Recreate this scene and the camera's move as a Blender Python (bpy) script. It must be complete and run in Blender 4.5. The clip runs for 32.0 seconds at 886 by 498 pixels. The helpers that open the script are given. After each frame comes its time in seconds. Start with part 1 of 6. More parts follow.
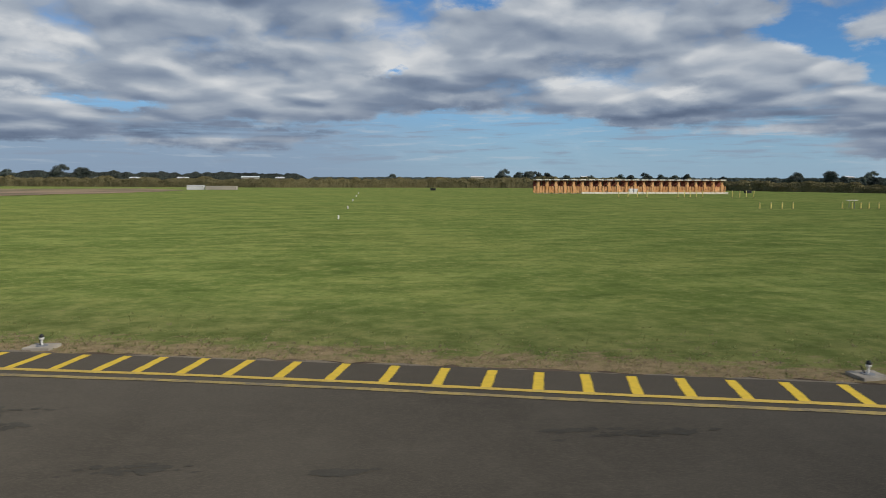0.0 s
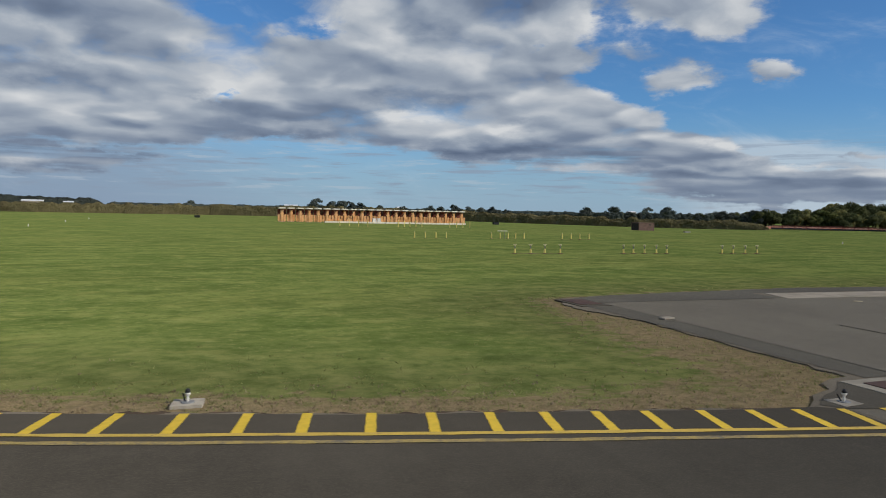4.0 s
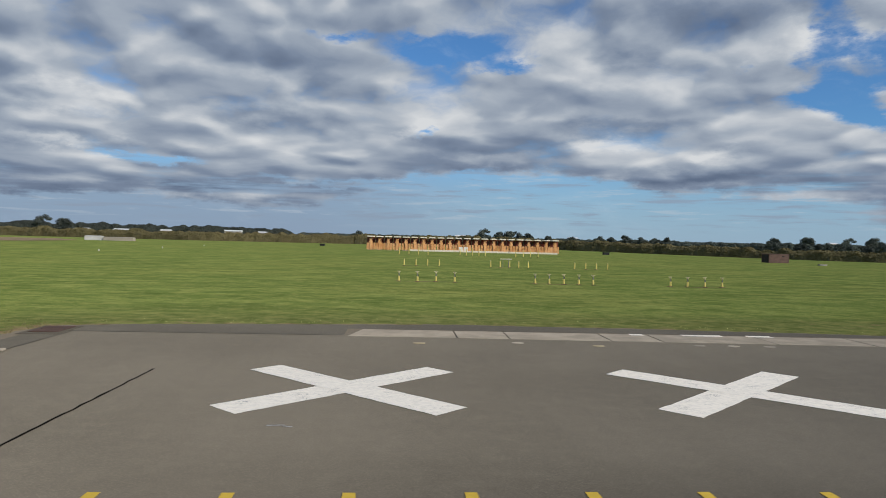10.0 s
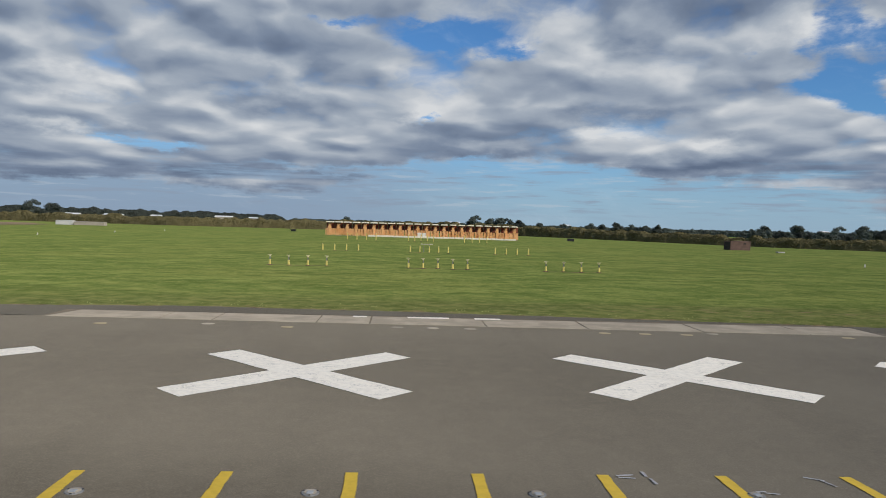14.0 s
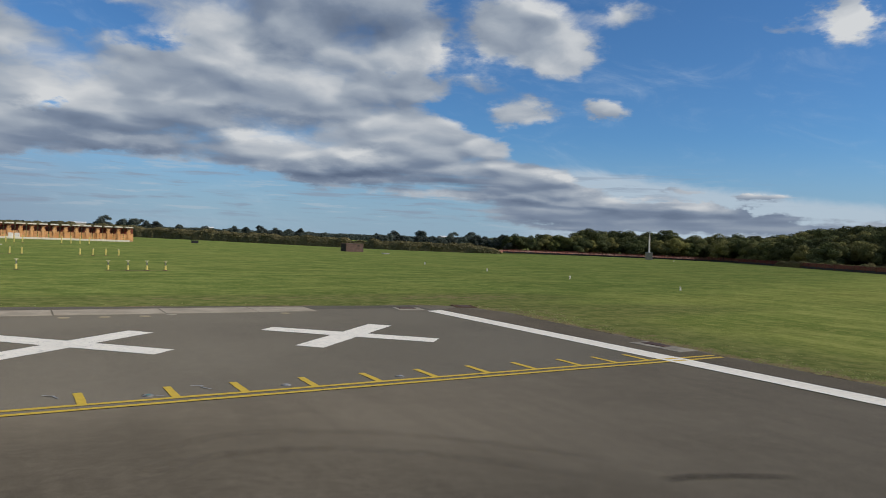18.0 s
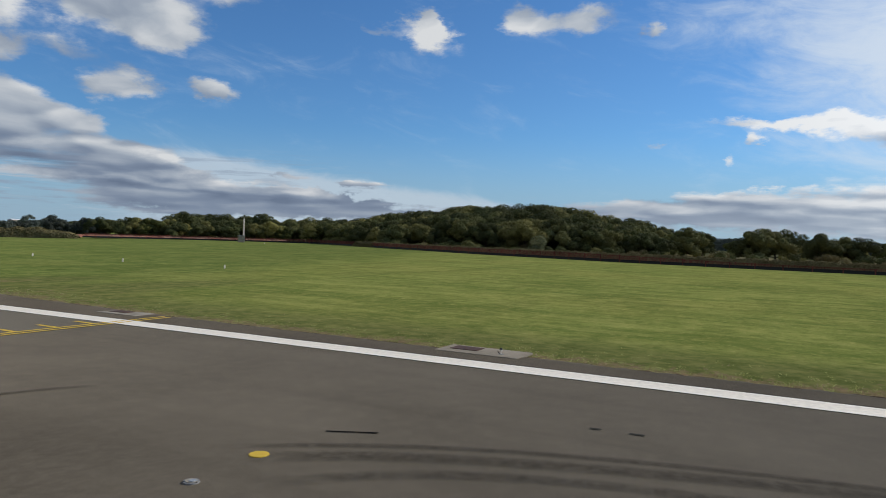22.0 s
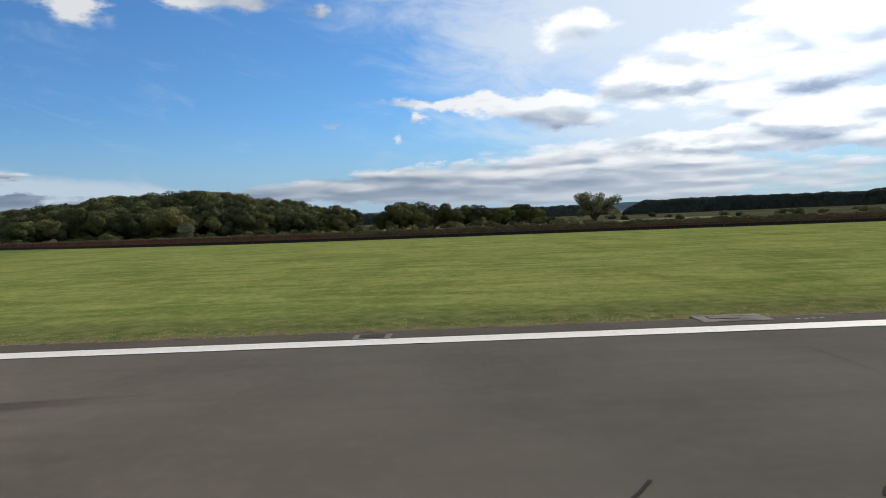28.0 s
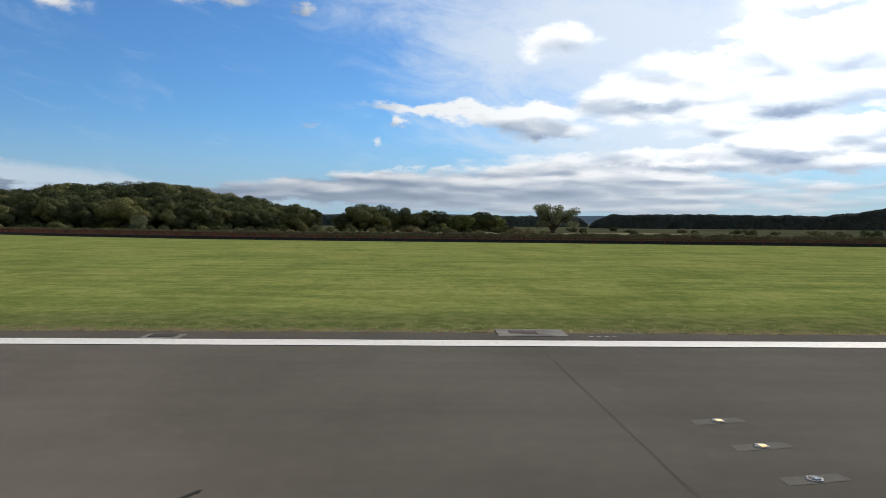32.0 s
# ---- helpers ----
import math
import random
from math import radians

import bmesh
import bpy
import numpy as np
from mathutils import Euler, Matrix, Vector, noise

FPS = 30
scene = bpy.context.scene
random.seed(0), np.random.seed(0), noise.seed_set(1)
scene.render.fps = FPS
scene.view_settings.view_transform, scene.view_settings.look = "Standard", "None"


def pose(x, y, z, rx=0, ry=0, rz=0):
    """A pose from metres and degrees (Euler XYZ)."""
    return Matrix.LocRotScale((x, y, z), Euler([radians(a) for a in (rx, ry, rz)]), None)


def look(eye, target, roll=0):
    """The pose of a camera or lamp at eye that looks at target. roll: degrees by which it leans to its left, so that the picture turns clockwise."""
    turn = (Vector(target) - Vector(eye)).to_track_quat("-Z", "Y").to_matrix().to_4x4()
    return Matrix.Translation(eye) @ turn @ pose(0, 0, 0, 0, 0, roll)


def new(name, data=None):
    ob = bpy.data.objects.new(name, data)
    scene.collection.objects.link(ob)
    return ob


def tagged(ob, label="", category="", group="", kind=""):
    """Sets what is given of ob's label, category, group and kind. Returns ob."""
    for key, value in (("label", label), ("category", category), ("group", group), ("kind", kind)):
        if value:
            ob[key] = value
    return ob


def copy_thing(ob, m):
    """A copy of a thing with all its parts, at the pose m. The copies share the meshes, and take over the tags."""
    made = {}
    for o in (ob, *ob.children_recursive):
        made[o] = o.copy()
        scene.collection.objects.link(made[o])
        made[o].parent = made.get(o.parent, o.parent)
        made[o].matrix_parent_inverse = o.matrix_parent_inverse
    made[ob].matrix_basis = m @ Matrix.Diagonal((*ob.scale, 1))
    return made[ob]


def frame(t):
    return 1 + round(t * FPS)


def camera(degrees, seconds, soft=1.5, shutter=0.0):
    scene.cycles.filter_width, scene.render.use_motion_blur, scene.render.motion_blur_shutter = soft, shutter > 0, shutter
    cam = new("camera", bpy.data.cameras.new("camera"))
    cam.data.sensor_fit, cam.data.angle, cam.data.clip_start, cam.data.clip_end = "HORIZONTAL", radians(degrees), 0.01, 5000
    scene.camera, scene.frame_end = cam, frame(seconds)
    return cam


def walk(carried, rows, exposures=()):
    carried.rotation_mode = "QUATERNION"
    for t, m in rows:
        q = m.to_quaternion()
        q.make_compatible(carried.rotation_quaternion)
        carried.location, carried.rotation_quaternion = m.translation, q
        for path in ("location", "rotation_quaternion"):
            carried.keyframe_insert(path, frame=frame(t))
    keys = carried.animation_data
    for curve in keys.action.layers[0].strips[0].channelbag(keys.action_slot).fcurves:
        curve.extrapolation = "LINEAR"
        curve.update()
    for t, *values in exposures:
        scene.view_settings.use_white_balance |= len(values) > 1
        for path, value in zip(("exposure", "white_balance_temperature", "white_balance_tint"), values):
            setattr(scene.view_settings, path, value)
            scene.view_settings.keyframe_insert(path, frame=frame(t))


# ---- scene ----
# ---- camera and its walk ----
cam = camera(64.8, 32.0, soft=0.9, shutter=0.2)
PATH = [
    (0, (-0.316, -1.742, 2.765), (0.671, 8.160, 1.785), 0.17),
    (0.5, (1.934, -2.325, 2.757), (2.922, 7.596, 1.979), 0.02),
    (1, (4.184, -2.905, 2.800), (5.554, 6.952, 1.820), 0.34),
    (1.5, (6.429, -3.462, 2.797), (8.231, 6.336, 1.928), 0.27),
    (2, (8.571, -3.993, 2.791), (11.104, 5.673, 2.394), 0.05),
    (2.5, (10.690, -4.464, 2.770), (13.422, 5.147, 2.366), 0.51),
    (3, (12.716, -5.038, 2.776), (15.678, 4.505, 2.382), 0.43),
    (3.5, (14.743, -5.567, 2.790), (18.082, 3.846, 2.289), 1.34),
    (5.5, (23.013, -6.504, 2.821), (25.692, 3.117, 2.302), 0.34),
    (6, (24.912, -6.530, 2.759), (27.305, 3.166, 2.253), 0.25),
    (6.5, (26.714, -6.590, 2.760), (28.771, 3.181, 2.218), 0.08),
    (7, (28.465, -6.653, 2.780), (30.233, 3.174, 2.230), 0.19),
    (7.5, (30.169, -6.747, 2.812), (31.799, 3.105, 2.290), 0.34),
    (8, (31.886, -6.747, 2.795), (33.205, 3.153, 2.300), -0.19),
    (8.5, (33.533, -6.781, 2.807), (34.585, 3.154, 2.379), -0.22),
    (9, (35.101, -6.595, 2.808), (35.920, 3.354, 2.224), 0.43),
    (9.5, (36.579, -6.499, 2.798), (37.204, 3.479, 2.584), 0.64),
    (10, (37.967, -6.389, 2.798), (38.564, 3.592, 2.651), 1.41),
    (10.5, (39.246, -6.339, 2.792), (39.773, 3.644, 2.548), 1.88),
    (11, (40.468, -6.316, 2.804), (41.024, 3.661, 2.410), 1.99),
    (11.5, (41.618, -6.303, 2.821), (42.140, 3.671, 2.329), 2.17),
    (12, (42.694, -6.287, 2.816), (43.141, 3.688, 2.270), 2.08),
    (12.5, (43.688, -6.302, 2.847), (44.159, 3.672, 2.304), 2.24),
    (13, (44.592, -6.339, 2.844), (45.053, 3.642, 2.444), 1.97),
    (13.5, (45.475, -6.377, 2.827), (45.916, 3.607, 2.476), 1.66),
    (15.5, (48.734, -8.076, 2.836), (50.637, 1.739, 2.618), 2.06),
    (16, (49.348, -8.745, 2.805), (51.860, 0.933, 2.625), 1.82),
    (16.5, (49.844, -9.476, 2.802), (53.083, -0.016, 2.647), 2.09),
    (17, (50.228, -10.259, 2.799), (54.064, -1.024, 2.684), 1.95),
    (17.5, (50.505, -11.065, 2.795), (55.020, -2.143, 2.693), 1.91),
    (18, (50.690, -11.869, 2.807), (55.897, -3.332, 2.686), 2.26),
    (18.5, (50.816, -12.653, 2.811), (56.667, -4.544, 2.683), 2.16),
    (19, (50.907, -13.408, 2.815), (57.376, -5.783, 2.694), 2.15),
    (19.5, (50.964, -14.132, 2.817), (58.000, -7.027, 2.700), 2.34),
    (20, (51.005, -14.835, 2.804), (58.587, -8.317, 2.673), 2.45),
    (20.5, (51.030, -15.552, 2.798), (59.061, -9.595, 2.651), 2.40),
    (21, (51.051, -16.287, 2.802), (59.451, -10.864, 2.626), 2.14),
    (21.5, (51.077, -17.034, 2.801), (59.718, -12.003, 2.628), 1.81),
    (22, (51.079, -17.800, 2.795), (59.954, -13.194, 2.636), 1.79),
    (22.5, (51.039, -18.592, 2.786), (60.125, -14.417, 2.637), 1.80),
    (23, (50.948, -19.384, 2.780), (60.231, -15.666, 2.674), 1.61),
    (23.5, (50.823, -20.173, 2.780), (60.291, -16.954, 2.686), 1.77),
    (24, (50.688, -20.951, 2.785), (60.285, -18.145, 2.633), 0.40),
    (24.5, (50.547, -21.718, 2.785), (60.256, -19.329, 2.570), 0.26),
    (25, (50.399, -22.465, 2.776), (60.214, -20.567, 2.530), -0.38),
    (25.5, (50.244, -23.197, 2.760), (60.102, -21.549, 2.442), -0.59),
    (27.5, (49.497, -25.879, 2.809), (59.477, -25.301, 2.551), -1.94),
    (28, (49.475, -26.463, 2.801), (59.458, -26.095, 2.351), -2.44),
    (28.5, (49.473, -27.062, 2.801), (59.453, -26.796, 2.236), -2.75),
    (29, (49.479, -27.706, 2.802), (59.460, -27.482, 2.234), -2.21),
    (29.5, (49.491, -28.362, 2.800), (59.473, -28.148, 2.238), -1.90),
    (30, (49.508, -28.980, 2.795), (59.492, -28.785, 2.271), -2.02),
    (30.5, (49.527, -29.534, 2.783), (59.513, -29.418, 2.266), -1.87),
    (31, (49.554, -29.991, 2.771), (59.541, -29.976, 2.255), -1.02),
    (31.5, (49.582, -30.370, 2.759), (59.572, -30.432, 2.311), -0.40),
    (32, (49.602, -30.689, 2.757), (59.595, -30.689, 2.374), 0.39),
]
EXPOSURES = [(0.0, -0.05), (3.0, -0.08), (6.0, 0.0), (13.0, 0.0), (19.0, -0.09), (22.0, 0.0), (24.5, -0.04), (27.0, 0.06), (29.0, 0.12), (32.0, 0.12)]
walk(cam, [(t, look(eye, target, roll)) for t, eye, target, roll in PATH], EXPOSURES)

from mathutils.geometry import tessellate_polygon

# ---- world, sun ----
SUN_BEARING, SUN_HEIGHT = 132.0, 31.0          # degrees, clockwise from +y, and above the horizon
SUN_TO = Vector((math.sin(radians(SUN_BEARING)) * math.cos(radians(SUN_HEIGHT)),
                 math.cos(radians(SUN_BEARING)) * math.cos(radians(SUN_HEIGHT)),
                 math.sin(radians(SUN_HEIGHT))))
sun = new("sun", bpy.data.lights.new("sun", "SUN"))
sun.data.energy, sun.data.angle, sun.data.color = 3.6, radians(0.5), (1.0, 0.93, 0.82)
sun.matrix_world = look(SUN_TO * 500, (0, 0, 0))


class Net:
    """Short hand for node trees."""

    def __init__(self, tree):
        self.t = tree

    def put(self, kind, **inputs):
        n = self.t.nodes.new(kind)
        for k, v in inputs.items():
            self.feed(n.inputs[int(k[1:]) if k[0] == "i" and k[1:].isdigit() else k.replace("_", " ")], v)
        return n

    def feed(self, socket, v):
        if isinstance(v, bpy.types.NodeSocket):
            self.t.links.new(v, socket)
        else:
            socket.default_value = v

    def m(self, op, *vals, clamp=False):
        n = self.t.nodes.new("ShaderNodeMath")
        n.operation, n.use_clamp = op, clamp
        for s, v in zip(n.inputs, vals):
            self.feed(s, v)
        return n.outputs[0]

    def v(self, op, *vals):
        n = self.t.nodes.new("ShaderNodeVectorMath")
        n.operation = op
        for s, v in zip(n.inputs, vals):
            self.feed(s, v)
        return n.outputs["Value"] if op in ("DOT_PRODUCT", "LENGTH") else n.outputs[0]

    def span(self, x, a, b, c=0.0, d=1.0, soft=True):
        n = self.t.nodes.new("ShaderNodeMapRange")
        n.interpolation_type = "SMOOTHSTEP" if soft else "LINEAR"
        for k, v in zip(("Value", "From Min", "From Max", "To Min", "To Max"), (x, a, b, c, d)):
            self.feed(n.inputs[k], v)
        return n.outputs[0]

    def mix(self, f, a, b, how="MIX"):
        n = self.t.nodes.new("ShaderNodeMix")
        n.data_type, n.blend_type = "RGBA", how
        for k, v in ((0, f), (6, a), (7, b)):
            if not isinstance(v, bpy.types.NodeSocket) and k > 0:
                v = (*v[:3], 1)
            self.feed(n.inputs[k], v)
        return n.outputs[2]

    def noise(self, vec, scale, detail=4.0, rough=0.5, warp=0.0):
        n = self.put("ShaderNodeTexNoise", Scale=scale, Detail=detail, Roughness=rough, Distortion=warp)
        if vec is not None:
            self.feed(n.inputs["Vector"], vec)
        return n.outputs[0]


world = bpy.data.worlds.new("sky")
scene.world = world
world.use_nodes = True
W = Net(world.node_tree)
sky = W.put("ShaderNodeTexSky")
sky.sky_type, sky.sun_disc = "NISHITA", False
sky.sun_elevation, sky.sun_rotation = radians(SUN_HEIGHT), radians(SUN_BEARING)
sky.air_density, sky.dust_density, sky.ozone_density = 1.0, 0.25, 3.5
way = W.put("ShaderNodeTexCoord").outputs["Generated"]
axes = W.put("ShaderNodeSeparateXYZ", Vector=way)
dx, dy, dz = axes.outputs
BEAR = W.m("MULTIPLY", W.m("ARCTAN2", dx, dy), 57.2958)
ELEV = W.m("MULTIPLY", W.m("ARCSINE", dz), 57.2958)
# the outlines of the clouds, pushed about so that none is a plain oval
push = W.v("MULTIPLY", way, (1.0, 1.0, 2.2))


def rough(angle, amount, scale, shift):
    return W.m("MULTIPLY_ADD", W.m("SUBTRACT", W.noise(W.v("ADD", push, shift), scale, 6.0, 0.62), 0.5), amount, angle)


BEAR_ROUGH, ELEV_ROUGH = rough(BEAR, 6.0, 14.0, (0.0, 0.0, 0.0)), rough(ELEV, 3.0, 15.0, (5.0, 3.0, 1.0))


def billow(p, scale, soft=0.35):
    """Rounded heads with creases between them."""
    n = W.put("ShaderNodeTexVoronoi", Vector=p, Scale=scale)
    n.feature = "SMOOTH_F1"
    n.inputs["Smoothness"].default_value = soft
    return W.m("SUBTRACT", 0.5, n.outputs["Distance"])


def heaps(rows, start):
    """Adds soft heaps or holes: bearing, height, half widths, amount."""
    total = start
    for b, e, wb, we, amount in rows:
        u = W.m("DIVIDE", W.m("SUBTRACT", BEAR_ROUGH, b), wb)
        v = W.m("DIVIDE", W.m("SUBTRACT", ELEV_ROUGH, e), we)
        r = W.m("ADD", W.m("MULTIPLY", u, u), W.m("MULTIPLY", v, v))
        total = W.m("MULTIPLY_ADD", W.m("EXPONENT", W.m("MULTIPLY", r, -1.0)), amount, total)
    return total


# rows of cloud heads that grow flatter towards the horizon
rise = W.m("MULTIPLY", W.m("LOGARITHM", W.m("ADD", W.m("MAXIMUM", ELEV, 0.0), 3.2), 2.71828), 3.4)
flat_place = W.put("ShaderNodeCombineXYZ", X=W.m("MULTIPLY", BEAR, 0.105), Y=rise, Z=2.7).outputs[0]
wave = W.put("ShaderNodeTexNoise", Vector=flat_place, Scale=1.4, Detail=3.0, Roughness=0.55).outputs["Color"]
HEAD_PLACE = W.v("ADD", flat_place, W.v("MULTIPLY", W.v("SUBTRACT", wave, (0.5, 0.5, 0.5)), (0.7, 0.45, 0.0)))


def masses(p, fine):
    """How thick the cloud is: wide masses, heads on them, and the ragged detail of their rims."""
    big = W.m("MULTIPLY", W.m("SUBTRACT", W.noise(p, 0.7, 2.0, 0.5), 0.5), 0.9)
    heads = W.m("MULTIPLY_ADD", billow(p, 1.35, 0.55), 0.42, W.m("MULTIPLY", billow(p, 2.9, 0.45), 0.2))
    total = W.m("ADD", big, heads)
    if fine:
        total = W.m("MULTIPLY_ADD", W.m("SUBTRACT", W.noise(p, 2.6, 7.0, 0.64), 0.5), 0.5, total)
    return total


# the broken deck of stratocumulus over the north, which ends in the north-east
deck_end = W.span(ELEV, 4.2, 11.0, 43.2, 30.6, False)
deck_foot = W.m("ADD", W.span(BEAR, -8.0, 4.0, 2.4, 5.2), W.span(BEAR, 8.0, 27.0, 0.0, -1.8))
BEAR_EDGE = rough(BEAR_ROUGH, 7.0, 7.0, (2.0, 8.0, 4.0))
deck = W.m("MULTIPLY", W.span(W.m("SUBTRACT", deck_end, BEAR_EDGE), -1.8, 3.0),
           W.span(W.m("SUBTRACT", ELEV_ROUGH, deck_foot), -0.9, 1.1))
deck = W.m("MULTIPLY", deck, W.span(BEAR, -150.0, -120.0))
HOLES = [(3.0, 15.2, 3.8, 1.0, -0.85), (-5.6, 15.8, 2.4, 0.5, -0.55), (8.4, 14.0, 2.2, 0.55, -0.5), (1.8, 8.6, 1.3, 0.45, -0.6), (-19.4, 5.5, 3.6, 0.4, -0.6),
         (12.4, 9.6, 1.2, 0.3, -0.3), (26.6, 13.2, 1.0, 0.4, -0.35), (-29.0, 17.0, 4.0, 1.0, -0.5), (-6.0, 4.4, 8.0, 0.4, -0.35)]
EAST_HOLES = [(113.0, 7.6, 4.5, 0.4, -0.55), (119.5, 11.9, 2.6, 0.5, -0.6), (120.4, 8.0, 2.6, 0.4, -0.5), (107.9, 11.7, 2.2, 0.35, -0.45), (98.0, 6.1, 5.0, 0.3, -0.4),
              (109.0, 6.2, 6.0, 0.25, -0.4), (116.0, 3.6, 5.0, 0.3, -0.4), (118.0, 15.0, 4.0, 0.6, -0.6), (113.0, 13.2, 5.0, 0.45, -0.5), (108.5, 14.5, 2.5, 0.9, -0.4), (88.0, 4.6, 5.0, 0.35, -0.3)]
PUFFS = [(34.6, 16.4, 1.6, 1.6, 0.35), (36.4, 17, 4.96, 2.44, 0.95), (40, 14.9, 3.3, 1.46, 0.85), (45, 17.8, 2.83, 1.1, 0.55), (37.0, 10.5, 2.9, 1.5, 1.05), (34, 12.6, 2.83, 0.61, 0.4), (44.0, 10.7, 1.9, 0.9, 0.95), (60.6, 16.4, 2.0, 1.7, 1.0), (61, 17.2, 1.42, 1.1, 0.5),
         (56.6, 16.2, 1.65, 0.61, 0.5), (68.4, 17.4, 2.36, 1.34, 0.85), (73.4, 17.3, 3.42, 1.22, 0.85), (78.4, 16.2, 1.06, 0.61, 0.65), (49.2, 15.2, 1.65, 0.73, 0.35), (40.3, 5.4, 2.36, 0.98, 0.5)]
EAST_PUFFS = [(87.6, 9.2, 5.19, 0.67, 0.85), (93.6, 8.5, 3.19, 1.28, 0.95), (97.6, 8.9, 2.12, 0.61, 0.6), (85.8, 7.9, 1.06, 0.55, 0.75), (79.6, 7.6, 1.3, 0.43, 0.75),
              (84.7, 6.5, 0.94, 0.43, 0.65), (98.9, 7.2, 3.42, 0.79, 0.85), (104.8, 9.4, 5.43, 1.22, 1), (98.8, 14.3, 3.54, 1.34, 0.8), (71, 8.4, 1.42, 0.3, 0.42), (101, 18, 4.72, 1.22, 0.35)]
BANKS = [(83, 2.8, 10, 1.1, 0.6), (100, 2.2, 24, 1.5, 1), (106, 4.6, 14, 1.3, 0.85), (112.5, 10.8, 7.67, 2.68, 0.85), (121, 13.6, 9, 4.6, 0.85), (116, 7.2, 8.26, 1.71, 0.85), (119, 5.2, 9, 1.2, 0.6),
         (44.0, 2.4, 9.5, 1.3, 1.35), (41.0, 3.9, 4.0, 0.6, 0.6), (52.0, 2.1, 7.0, 0.8, 1.1), (66, 1.9, 9, 0.7, 0.7), (165, 18, 40, 14, 0.42), (-90, 40, 60, 30, 0.3), (40, 55, 60, 18, 0.25)]
SPECKS = [(50.3, 4.5, 1.5, 0.4, 0.85), (55.0, 4.25, 1.1, 0.32, 0.85), (56.9, 4.2, 0.9, 0.28, 0.8), (54.5, 3.2, 0.8, 0.24, 0.7), (52.0, 3.0, 2.4, 0.45, 0.6)]
strata = W.noise(W.put("ShaderNodeCombineXYZ", X=W.m("MULTIPLY", BEAR, 0.1), Y=W.m("MULTIPLY", ELEV, 1.25), Z=0.0).outputs[0], 1.0, 5.0, 0.6, 0.25)
low = W.m("MULTIPLY", W.span(ELEV, 7.5, 3.0), W.span(BEAR, 62.0, 84.0, 1.0, 0.5))
bias = W.m("MULTIPLY_ADD", deck, 0.8, -0.4)
bias = W.m("MULTIPLY_ADD", W.m("MULTIPLY", W.m("SUBTRACT", strata, 0.5), low), 1.5, bias)
bias = heaps(SPECKS, heaps(BANKS, heaps(EAST_PUFFS, heaps(PUFFS, heaps(EAST_HOLES, heaps(HOLES, bias))))))

here, above = masses(HEAD_PLACE, False), masses(W.v("ADD", HEAD_PLACE, (0.05, 0.22, 0.0)), False)
body = W.m("ADD", masses(HEAD_PLACE, True), bias)
cover = W.span(body, -0.1, 0.36)
thick = W.span(body, 0.0, 0.8)
lit = W.m("MULTIPLY_ADD", W.m("SUBTRACT", here, above), 1.95, 0.66)
lit = W.m("MULTIPLY_ADD", W.m("SUBTRACT", W.noise(push, 4.0, 2.0), 0.5), 0.42, lit)
lit = W.m("MULTIPLY_ADD", W.m("SUBTRACT", W.noise(HEAD_PLACE, 2.6, 6.0, 0.62), 0.5), 0.42, lit)
lit = W.m("MULTIPLY_ADD", W.m("MULTIPLY", thick, deck), -0.14, lit)
lit = W.m("ADD", lit, W.span(BEAR, 72.0, 95.0, 0.0, 0.14))
lit = W.m("MULTIPLY_ADD", W.m("SUBTRACT", 1.0, deck), W.span(BEAR, 60.0, 90.0, 0.1, 0.06), lit)
# sunlit heads and dark hollows
HEADS = [(-25.0, 9.5, 4.0, 1.0, 0.4), (-25.0, 6.4, 5.0, 0.4, 0.3), (-9.0, 11.9, 5.0, 0.9, 0.15), (16.4, 13.2, 4.0, 1.0, 0.2), (26.8, 11.9, 2.4, 1.2, 0.16), (16.3, 7.9, 3.5, 0.5, 0.34), (24.7, 6.9, 2.6, 0.45, 0.22),
         (40.6, 5.8, 1.6, 0.4, 0.18), (0.4, 8.5, 1.2, 0.6, 0.25), (0.5, 3.4, 4.0, 0.4, 0.25), (20.6, 12.4, 2.5, 0.9, 0.14), (92.0, 8.9, 8.0, 1.2, 0.25), (104.0, 10.2, 4.0, 0.6, 0.25), (88.0, 4.5, 9.0, 0.5, 0.22), (100.0, 5.0, 12.0, 0.6, 0.14)]
HOLLOWS = [(19.5, 15.6, 6.0, 1.8, -0.16), (-12.0, 9.2, 7.0, 0.8, -0.26), (23.5, 16.8, 6.0, 1.5, -0.26), (24.5, 5.2, 8.0, 0.6, -0.28), (-22.0, 3.2, 9.0, 0.5, -0.25), (8.0, 6.7, 6.0, 0.6, -0.22), (-16.0, 13.6, 5.0, 1.4, -0.16), (18.0, 9.3, 6.0, 0.4, -0.16),
           (46.0, 2.4, 10.0, 1.2, -0.26), (54.0, 2.0, 7.0, 0.9, -0.18), (107.2, 9.0, 2.8, 0.4, -0.28), (116.4, 8.2, 2.4, 0.4, -0.3), (118.0, 5.1, 5.0, 0.45, -0.3), (107.5, 4.5, 5.0, 0.4, -0.26), (90.0, 1.9, 20.0, 1.0, -0.22)]
lit = W.m("MULTIPLY_ADD", W.m("MULTIPLY", deck, W.span(W.m("SUBTRACT", ELEV, deck_foot), 3.4, 0.3)), -0.2, lit)
lit = heaps(HOLLOWS, heaps(HEADS, lit))
lit = W.m("SUBTRACT", lit, W.span(ELEV, 5.5, 2.0, 0.0, 0.14))
to_sun = W.m("MAXIMUM", W.v("DOT_PRODUCT", way, tuple(SUN_TO)), 0.0)
glow = W.m("MULTIPLY", W.m("POWER", to_sun, 5.5), W.span(ELEV, 0.5, 8.0, 0.45, 1.0))
